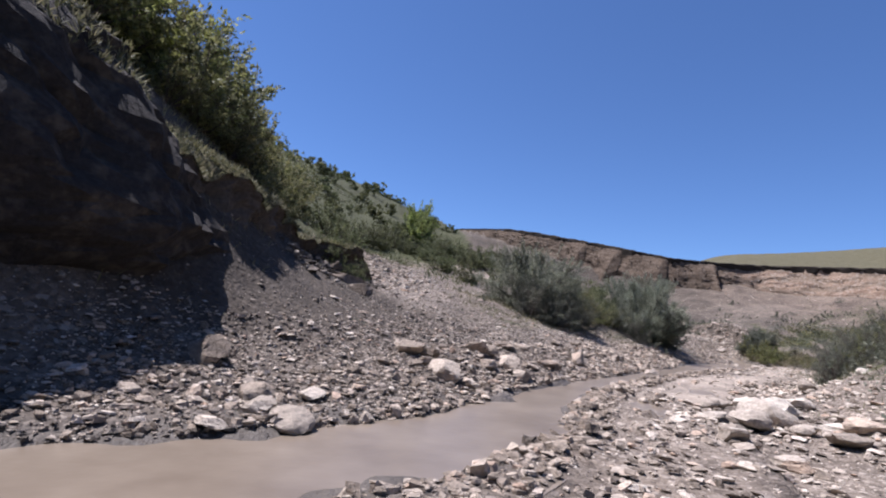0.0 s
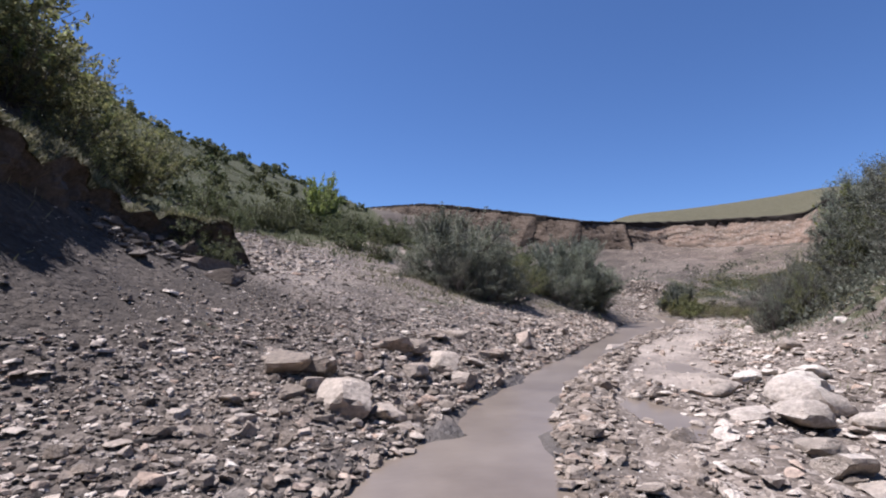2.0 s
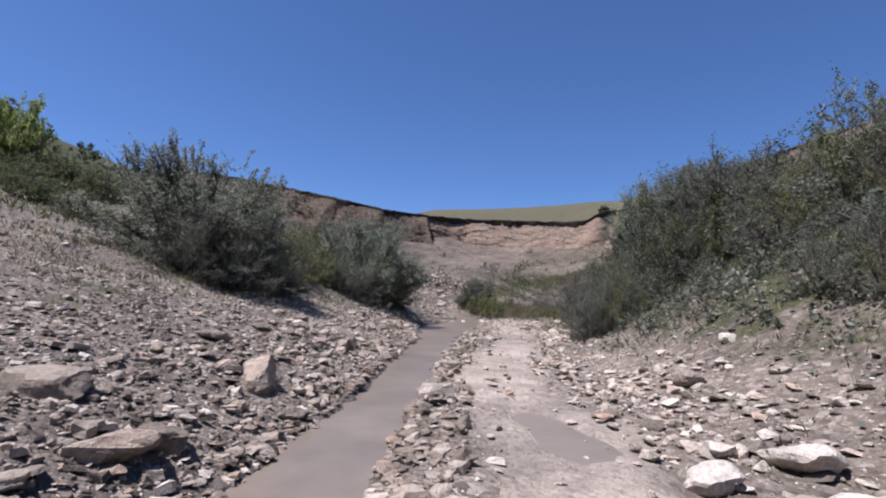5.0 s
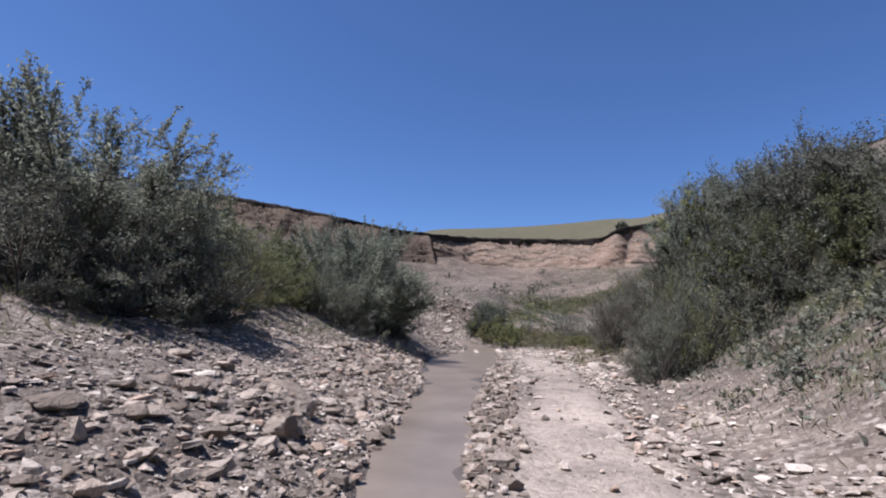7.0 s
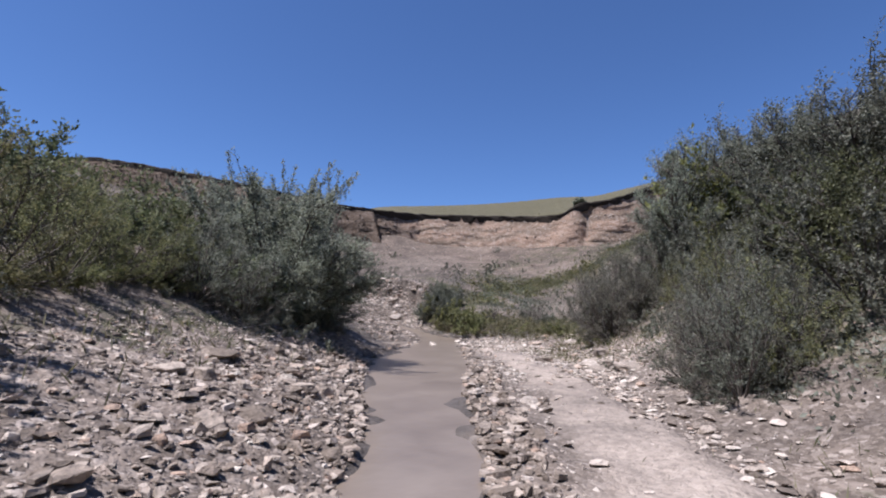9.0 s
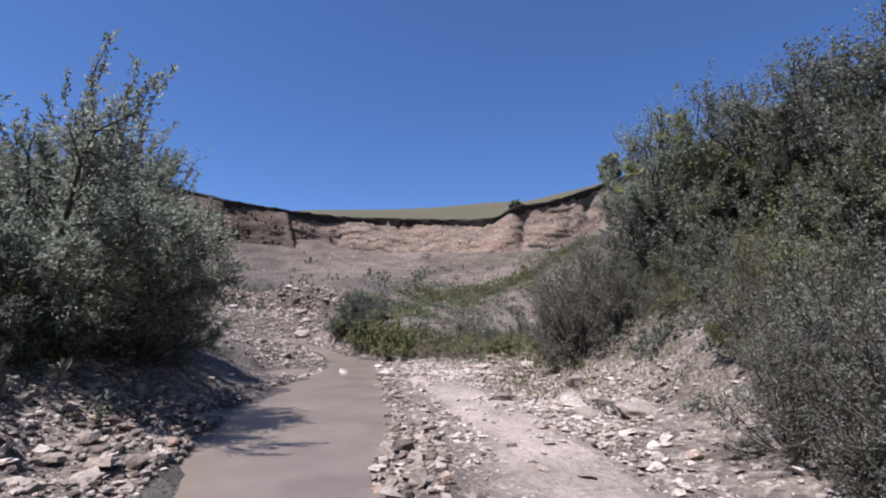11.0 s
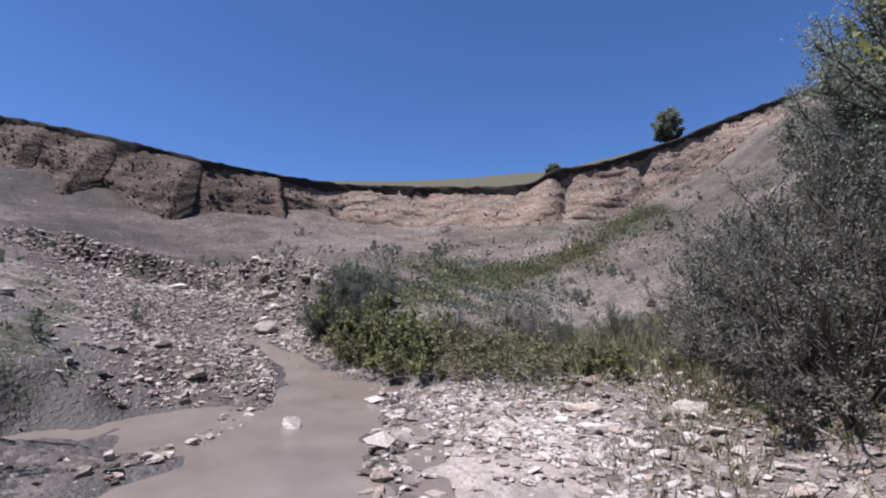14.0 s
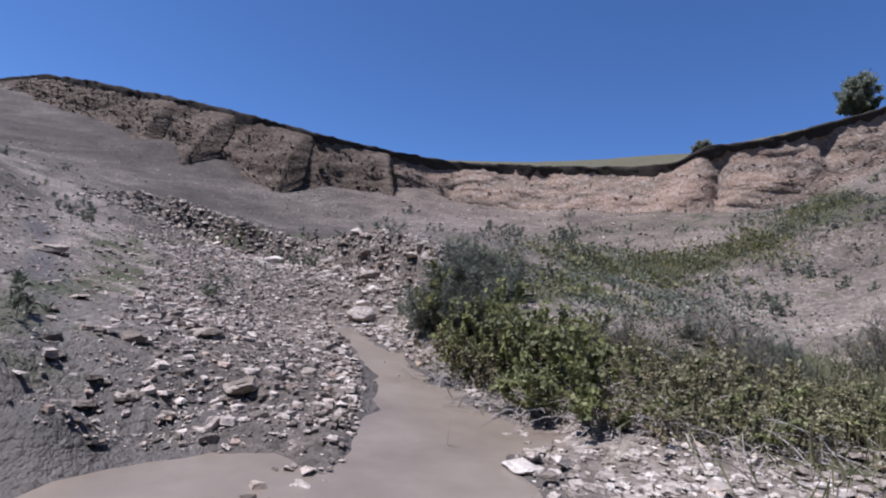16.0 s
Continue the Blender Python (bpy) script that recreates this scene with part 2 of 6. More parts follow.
GROUND = ground_material()
ROCK = rock_material("limestone", (0.13, 0.108, 0.086), (0.35, 0.298, 0.242), (0.57, 0.50, 0.42), (0.37, 0.265, 0.19))
SHALE = rock_material("shale", (0.085, 0.07, 0.055), (0.27, 0.227, 0.183), (0.50, 0.436, 0.365), (0.31, 0.228, 0.168))
BLOCK = rock_material("warm_limestone", (0.15, 0.122, 0.094), (0.26, 0.216, 0.171), (0.41, 0.35, 0.283), (0.29, 0.212, 0.155))
PALE = rock_material("pale_limestone", (0.23, 0.195, 0.157), (0.385, 0.335, 0.277), (0.56, 0.50, 0.425), (0.39, 0.30, 0.225))
SCREE = rock_material("dark_scree", (0.042, 0.036, 0.03), (0.105, 0.09, 0.074), (0.30, 0.262, 0.22), (0.15, 0.115, 0.088))
CONGLOMERATE = rock_material("conglomerate", (0.05, 0.039, 0.029), (0.105, 0.083, 0.063), (0.18, 0.147, 0.115), (0.15, 0.108, 0.078))
WATER = water_material()
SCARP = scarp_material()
TURF = plain_soil("dark_topsoil", (0.018, 0.015, 0.012), (0.055, 0.045, 0.034))
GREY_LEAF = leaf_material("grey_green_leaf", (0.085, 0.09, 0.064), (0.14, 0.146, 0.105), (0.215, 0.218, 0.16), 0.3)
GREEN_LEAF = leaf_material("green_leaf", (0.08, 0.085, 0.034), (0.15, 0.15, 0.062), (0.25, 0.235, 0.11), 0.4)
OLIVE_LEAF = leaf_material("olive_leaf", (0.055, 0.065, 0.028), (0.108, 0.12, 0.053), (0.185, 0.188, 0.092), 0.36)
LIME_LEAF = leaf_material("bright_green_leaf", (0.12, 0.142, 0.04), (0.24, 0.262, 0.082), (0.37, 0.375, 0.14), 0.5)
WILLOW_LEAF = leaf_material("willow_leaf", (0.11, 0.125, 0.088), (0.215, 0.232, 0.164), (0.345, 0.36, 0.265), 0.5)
# yellow-green leaf, its colour lightened so the bushes look sunlit
SUNLIT_LEAF = leaf_material("yellow_green_leaf", (0.13, 0.146, 0.042), (0.235, 0.25, 0.08), (0.36, 0.36, 0.145), 0.5)
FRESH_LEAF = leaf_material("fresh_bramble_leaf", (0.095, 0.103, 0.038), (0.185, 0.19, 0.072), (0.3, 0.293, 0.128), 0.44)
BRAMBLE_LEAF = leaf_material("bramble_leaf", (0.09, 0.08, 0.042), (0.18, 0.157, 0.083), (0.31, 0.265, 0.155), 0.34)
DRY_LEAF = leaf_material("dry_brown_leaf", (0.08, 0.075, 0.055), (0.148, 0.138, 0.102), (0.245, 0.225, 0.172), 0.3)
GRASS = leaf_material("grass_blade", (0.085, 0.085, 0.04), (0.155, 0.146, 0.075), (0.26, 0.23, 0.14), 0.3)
BARK = bark_material("grey_bark", (0.05, 0.042, 0.034), (0.135, 0.115, 0.095))
DEADWOOD = bark_material("bleached_wood", (0.21, 0.18, 0.15), (0.40, 0.36, 0.315))

# ---- the lie of the land: lines along which the ground is known ----
BED = [(-0.3, -60, -1.0), (-0.3, -5, -0.1), (-0.2, 1, 0.0), (1.5, 7.6, 0.14), (5.9, 14.6, 0.32), (10.4, 21, 0.42), (14.6, 25.2, 0.46),
       (18.2, 28.8, 0.50), (22, 33.4, 0.56), (25, 37.4, 0.62), (26.2, 41, 0.85), (27.0, 45, 1.3)]
ROAD = [(22.5, 44, 1.9), (22.6, 48.4, 2.8), (24.0, 54.8, 3.4), (21, 62, 6.2), (16, 72, 9.0), (10, 90, 13.5)]
LEFT_FOOT = [(-7.0, -8, 0.2), (-4.4, 4.6, 0.25), (-3.0, 6.9, 0.4), (-0.9, 9.3, 0.48), (1.2, 11.6, 0.6), (4.2, 16.2, 0.72), (7.3, 21, 0.95), (11.0, 25.6, 1.0),
             (14.2, 29.6, 1.0), (18.6, 34.6, 1.0), (22, 38.4, 1.0), (23.4, 41, 1.5)]
LEFT_BANK = [(-1.9, 11.2, 1.25), (-0.7, 14.7, 1.62), (1.6, 18.3, 1.8), (4.5, 23, 2.05), (8.6, 26.6, 1.95), (11.6, 29.4, 1.9), (14.8, 33, 1.9), (18, 37.5, 2.0)]
SIDE_GULLY = [(-1.6, 20, 2.8), (-1.1, 26.6, 3.9), (-2.5, 28.4, 4.5), (-4, 34, 5.6)]
LEFT_SLOPE = [(4, 29, 3.4), (10, 32, 3.4), (9.6, 37, 5.0), (13, 43, 4.8), (3, 36, 5.4), (0, 44, 7.4), (6, 52, 8.6), (14, 58, 7.2)]
CLIFF_FOOT = [(-10.5, -20, 0.4), (-9, 0, 0.6), (-6.6, 5.0, 0.7), (-4.4, 7.6, 1.0), (-3.3, 11, 1.9), (-3.2, 14.6, 2.9), (-3.8, 18, 3.7), (-5.4, 24, 4.8)]
CLIFF_TOP = [(-14, -20, 7.0), (-12.5, 0, 6.6), (-9.6, 5.6, 5.9), (-7.0, 8.8, 5.0), (-5.6, 11.5, 5.0), (-5.6, 15.5, 5.5), (-6.6, 20, 6.2), (-8, 26, 7.0)]
HILL = [(-19, -20, 12), (-17, 3, 11.5), (-12, 18, 9.6), (-12, 34, 10.5), (-9, 48, 11.5), (-12, 58, 14.8), (-2, 70, 14.5), (-25, 40, 19), (-30, 60, 26)]
CREST = [(-40, 20, 26), (-27, 72, 27), (-20.5, 80, 25.2), (-18, 110, 31.4), (-10.6, 134, 33.6), (12, 164, 32.6), (32, 192, 34), (60, 230, 33), (-60, 120, 45)]
RIGHT_FOOT = [(4.5, -30, 0.0), (6.0, -5, 0.3), (7.6, 4, 0.45), (9.3, 9.5, 0.6), (12.0, 14.6, 0.75), (15.0, 18.5, 0.65), (17.8, 21.0, 0.42), (18.5, 22.4, 0.52), (22.9, 26.2, 0.75),
              (25.8, 28.6, 0.95), (28.6, 32.2, 1.1), (31, 35.2, 1.2)]
RIGHT_BANK = [(8.5, -5, 2.8), (10.6, 4, 3.0), (12.6, 9, 2.9), (15.8, 15.6, 2.9), (20.3, 19.2, 2.7), (22.7, 21.7, 2.9), (27.3, 26.5, 3.3), (30.6, 29.5, 3.6), (37, 34, 3.2)]
RIGHT_TOP = [(16, -10, 7.0), (18, 4, 7.0), (21, 10, 6.9), (25, 15, 6.8), (30, 20.5, 7.0), (36, 26, 7.6), (43, 30, 9.0), (52, 32, 12.5), (62, 33, 18), (74, 25, 23)]
FAR_RIGHT = [(40, -20, 12), (45, 5, 13), (60, 15, 18), (100, 0, 24), (90, -60, 22), (30, -70, 12)]
BOWL = [(28.4, 36.4, 1.0), (33.2, 36.3, 1.48), (30.5, 42, 2.4), (28.6, 46.2, 2.5), (29.4, 52, 3.0), (32.4, 48.6, 4.0), (37.4, 38.5, 2.4), (43.4, 38.4, 4.6), (36, 47, 4.4), (42, 46, 5.0), (46.7, 41.1, 7.0),
        (40, 56, 6.4), (32, 60, 5.4), (24, 58.5, 4.8), (25, 66, 7.0), (46, 54, 6.9), (43, 64, 9.0), (53, 38, 8.8), (58, 36, 12.5)]
FAR = [(-400, -300, 60), (-500, 200, 110), (-200, 600, 80), (300, 700, 60), (700, 300, 55), (600, -300, 50), (0, -600, 5), (150, 250, 36), (200, 60, 40), (-120, -40, 40), (-30, -100, 8)]
# the landslide's rim: plan, height of the turf, height of the scarp's foot
RIM = [(10, 122, 24.2, 23.6), (18.2, 99, 20.9, 18.8), (22.6, 91, 19.1, 15.8), (28, 81, 16.6, 12.0), (32.4, 74.4, 14.8, 9.6), (36.4, 70.6, 13.6, 8.9), (41.5, 69.6, 13.45, 10.0),
       (47.2, 67.4, 13.3, 9.7), (51, 60.5, 12.8, 9.0), (52.8, 54, 12.15, 8.6), (53.1, 51.0, 12.0, 8.4), (53.6, 49.8, 13.0, 8.3), (55.4, 46.4, 13.4, 8.8), (61.5, 43.0, 16.1, 12.4), (66.5, 41, 18.6, 15.8),
       (70.3, 36, 21.0, 19.4), (76, 27, 24.5, 24.5)]


def resample(line, step):
    line = np.array(line, float)
    seg = np.linalg.norm(np.diff(line[:, :2], axis=0), axis=1)
    s = np.concatenate(([0], np.cumsum(seg)))
    u = np.linspace(0, s[-1], max(2, int(s[-1] / step) + 1))
    return np.stack([np.interp(u, s, line[:, i]) for i in range(line.shape[1])], axis=1)


def soften(line, times=3):
    line = np.array(line, float)
    for _ in range(times):
        line[1:-1] = 0.25 * line[:-2] + 0.5 * line[1:-1] + 0.25 * line[2:]
    return line


class Surface:
    """A smooth sheet through known heights."""

    def __init__(self, pts, c=1.0, stiff=0.02):
        self.p, self.c = np.array(pts)[:, :2], c
        z = np.array(pts)[:, 2]
        n = len(z)
        d = np.sqrt(((self.p[:, None] - self.p[None]) ** 2).sum(2) + c * c)
        a = np.zeros((n + 3, n + 3))
        a[:n, :n] = -d - stiff * np.eye(n) * -1.0
        a[:n, n], a[:n, n + 1:] = 1, self.p
        a[n, :n], a[n + 1:, :n] = 1, self.p.T
        self.w = np.linalg.lstsq(a, np.concatenate((z, np.zeros(3))), rcond=None)[0]

    def __call__(self, x, y):
        x, y = np.asarray(x, float), np.asarray(y, float)
        q = np.stack((x.ravel(), y.ravel()), 1)
        out = np.empty(len(q))
        n = len(self.p)
        for i in range(0, len(q), 20000):
            b = q[i:i + 20000]
            d = np.sqrt((b[:, None, 0] - self.p[None, :, 0]) ** 2 + (b[:, None, 1] - self.p[None, :, 1]) ** 2 + self.c ** 2)
            out[i:i + 20000] = -d @ self.w[:n] + self.w[n] + b @ self.w[n + 1:]
        return out.reshape(x.shape)


low = [np.array(FAR, float), np.array(HILL, float), np.array(CREST, float), np.array(LEFT_SLOPE, float), np.array(BOWL, float), np.array(FAR_RIGHT, float)]
for line, step in ((BED, 2.0), (ROAD, 4.0), (LEFT_FOOT, 2.0), (LEFT_BANK, 2.5), (SIDE_GULLY, 3.0), (CLIFF_FOOT, 2.0), (CLIFF_TOP, 2.5), (RIGHT_FOOT, 2.0), (RIGHT_BANK, 3.0), (RIGHT_TOP, 5.0)):
    low.append(resample(line, step))
rim_line = soften(resample(RIM, 0.35), 3)
tangent = np.gradient(rim_line[:, :2], axis=0)
tangent /= np.linalg.norm(tangent, axis=1)[:, None]
rim_in = np.stack((tangent[:, 1], -tangent[:, 0]), 1)      # towards the bowl
foot_pts = rim_line[::8]
low.append(np.column_stack((foot_pts[:, :2] + rim_in[::8] * 1.6, foot_pts[:, 3])))
low.append(np.column_stack((foot_pts[:, :2] - rim_in[::8] * 5.0, foot_pts[:, 3] + 1.0)))
LOW = Surface(np.vstack(low), 1.0)
rise = smoothstep(36, 48, foot_pts[::3, 0])
flatter = smoothstep(54.4, 58.5, foot_pts[::3, 0])
high = [np.column_stack((foot_pts[:, :2], foot_pts[:, 2])), np.column_stack((foot_pts[::3, :2] - rim_in[::24] * 9, foot_pts[::3, 2] - 0.6 + 3.4 * rise * (1 - 0.7 * flatter))),
        np.column_stack((foot_pts[::3, :2] - rim_in[::24] * 20, foot_pts[::3, 2] - 1.2 + 7.0 * rise * (1 - 0.6 * flatter))), np.column_stack((foot_pts[::3, :2] - rim_in[::24] * 60, foot_pts[::3, 2] - 1.2 + 9.8 * rise * (1 - 0.45 * flatter)))]
HIGH = Surface(np.vstack(high), 3.0, 1.5)


def rim_distance(x, y):
    """Signed distance from the rim, positive on the meadow, and the nearest rim sample."""
    x, y = np.asarray(x, float), np.asarray(y, float)
    q = np.stack((x.ravel(), y.ravel()), 1)
    out, idx = np.empty(len(q)), np.empty(len(q), int)
    for i in range(0, len(q), 20000):
        b = q[i:i + 20000]
        d2 = (b[:, None, 0] - rim_line[None, :, 0]) ** 2 + (b[:, None, 1] - rim_line[None, :, 1]) ** 2
        k = d2.argmin(1)
        side = ((b - rim_line[k, :2]) * -rim_in[k]).sum(1)
        out[i:i + 20000] = np.sqrt(d2[np.arange(len(b)), k]) * np.sign(side)
        idx[i:i + 20000] = k
    return out.reshape(x.shape), idx.reshape(x.shape)


STREAM = [(-40, 2.5, 2.2), (-12, 3.6, 1.6), (-5, 4.0, 1.2), (-2.4, 4.9, 1.2), (-0.4, 6.4, 1.0), (1.3, 8.5, 0.76), (2.7, 11.3, 0.62), (4.5, 13.9, 0.47), (8, 18.2, 0.46), (10.8, 21.8, 0.54),
          (13.4, 24.8, 0.72), (15.5, 27.7, 1.0), (18.3, 30.9, 1.35), (21.2, 34.1, 1.1), (24.0, 36.4, 0.85), (25.5, 38.7, 0.85), (26.5, 41.4, 0.5), (27.0, 44.6, 0.3)]
stream_line = soften(resample(STREAM, 0.5), 4)


def line_distance(x, y, line):
    x, y = np.asarray(x, float), np.asarray(y, float)
    q = np.stack((x.ravel(), y.ravel()), 1)
    out, idx = np.empty(len(q)), np.empty(len(q), int)
    for i in range(0, len(q), 20000):
        b = q[i:i + 20000]
        d2 = (b[:, None, 0] - line[None, :, 0]) ** 2 + (b[:, None, 1] - line[None, :, 1]) ** 2
        k = d2.argmin(1)
        out[i:i + 20000], idx[i:i + 20000] = np.sqrt(d2[np.arange(len(b)), k]), k
    return out.reshape(x.shape), idx.reshape(x.shape)


TRACK = [(6.6, 12.6), (9.6, 17.4), (12.6, 20.6), (16.4, 24.0), (19.6, 27.4), (22.4, 30.8), (23.6, 33)]
track_line = soften(resample(TRACK, 0.4), 3)
PUDDLES = [(22.15, 36.75, 1.75, 1.55, -0.6), (4.7, 11.0, 0.4, 1.5, -0.28), (7.9, 14.6, 0.35, 1.2, -0.5)]
LEDGE = [(29.8, 42), (29.0, 46), (28.6, 49), (27.6, 53), (25.2, 57), (21, 61)]
ledge_line = soften(resample(LEDGE, 0.4), 4)
ledge_way = np.gradient(ledge_line, axis=0)
ledge_way /= np.linalg.norm(ledge_way, axis=1)[:, None]
GREEN_STRIP = [(29.5, 41.5), (36, 43.6), (42, 42.6), (46.7, 41.2), (50, 41.4), (53.5, 42.4), (56.0, 43.9)]
green_line = soften(resample(GREEN_STRIP, 0.5), 3)
ROAD_UP = [(18.2, 36.4), (20.5, 40), (21.5, 45), (22.4, 50), (21.5, 57), (18, 66)]
road_line = soften(resample(ROAD_UP, 0.4), 4)
bed_line = resample(BED + [(27.4, 50, 2.2)], 0.5)
cliff_line = resample(CLIFF_FOOT, 0.5)


def height(x, y):
    """Height of the ground."""
    x, y = np.asarray(x, float), np.asarray(y, float)
    z = LOW(x, y)
    rd, _ = rim_distance(x, y)
    z = z + (HIGH(x, y) - z) * smoothstep(-0.3, 0.5, rd) * (1 - smoothstep(70, 160, rd))
    far = np.clip(np.hypot(x - 20, y - 30) / 60, 0, 3)
    calm = 1 - 0.85 * smoothstep(-2, 1, rd)
    z += (0.12 * fractal(x, y, 3.0, 3, 3) * (0.35 + far) + 0.4 * far * fractal(x, y, 14.0, 2, 9)) * calm
    bd, _ = line_distance(x, y, bed_line)
    z += 0.03 * fractal(x, y, 0.7, 2, 21) * smoothstep(0.5, 4.0, bd) + 0.02 * fractal(x, y, 0.5, 2, 33)
    sd, si = line_distance(x, y, stream_line)
    w = stream_line[si, 2]
    edge = sd + np.minimum(w, 1.0) * (0.34 * value_noise(x, y, 1.3, 41) + 0.26 * value_noise(x, y, 0.5, 43))
    level = np.interp(np.asarray(y), bed_line[:, 1], bed_line[:, 2])
    level_up = level - 0.03 + 0.05 * value_noise(x, y, 0.5, 47)
    near = sd < w * 1.35 + 2.5
    z = np.where(near, np.maximum(z, level_up), z)
    z = np.where(near, level_up + (z - level_up) * smoothstep(w * 0.9, w * 0.9 + 1.5, edge), z)
    inside = 1 - smoothstep(w * 0.6, w * 1.2, edge)
    z = z - 0.15 * inside * (1 - 0.4 * smoothstep(0.25, 0.6, fractal(x, y, 1.2, 2, 49)))
    for px, py, a, b, turn in PUDDLES:
        c, d = math.cos(turn), math.sin(turn)
        u, v = (x - px) * c + (y - py) * d, -(x - px) * d + (y - py) * c
        m = 1 - smoothstep(0.6, 1.35 if a < 0.6 else 1.7, np.hypot(u / a, v / b) + (0.3 if a < 0.6 else 0.5) * value_noise(x, y, 0.7, 95) + 0.2 * value_noise(x, y, 0.3, 96))
        base = float(np.interp(py, bed_line[:, 1], bed_line[:, 2]))
        rim = 1 - smoothstep(1.7, 2.3, np.hypot(u / a, v / b))
        rim = rim if a < 0.6 else 0.0
        z = z + (np.maximum(z, base + 0.005 + 0.02 * value_noise(x, y, 0.45, 97) + 0.015 * value_noise(x, y, 0.2, 98)) - z) * rim
        z = z * (1 - m) + (base - 0.10) * m
    # worn wheel tracks
    td, _ = line_distance(x, y, track_line)
    z -= 0.04 * np.exp(-((td - 0.75) / 0.25) ** 2)
    ud, _ = line_distance(x, y, road_line)
    z -= 0.05 * np.exp(-((ud - 0.75) / 0.22) ** 2) * smoothstep(36.5, 39, y)
    # earth step where the flood has cut into the landslide debris
    ld, li = line_distance(x, y, ledge_line)
    tg = ledge_way[li]
    east = np.sign((x - ledge_line[li, 0]) * tg[..., 1] - (y - ledge_line[li, 1]) * tg[..., 0])
    z += 1.1 * smoothstep(0.0, 0.42, ld * east + 0.25 * value_noise(x, y, 0.8, 91)) * np.exp(-ld / 4.5) * smoothstep(42.5, 45, y) * (1 - smoothstep(57, 61, y))
    for mx, my, rise_m, rad in ((30.6, 74.0, 1.1, 2.2), (36.3, 67.9, 0.7, 2.0), (43.8, 66.9, 0.9, 2.6), (27, 78, 0.8, 2.0)):
        z += rise_m * np.exp(-(np.hypot(x - mx, y - my) / rad) ** 1.6) * (rd < 0.3)
    # gravel bar between the water and the wheel track
    z += 0.07 * np.exp(-((sd - w - 0.5) / 0.35) ** 2) * (1 - smoothstep(31, 33.5, y))
    return z


def axis(parts):
    out = [np.arange(a, b, s) for a, b, s in parts]
    return np.concatenate(out)


gx = np.concatenate((-np.geomspace(3000, 44, 26), axis([(-42, -8, 1.4), (-8, 31, 0.24), (31, 76, 0.65), (76, 120, 3.0)]), np.geomspace(124, 3000, 24)))
gy = np.concatenate((-np.geomspace(3000, 34, 24), axis([(-32, 2, 1.4), (2, 58, 0.24), (58, 100, 0.65), (100, 200, 3.0)]), np.geomspace(205, 3000, 24)))
GX, GY = np.meshgrid(gx, gy, indexing="ij")
GZ = height(GX, GY)


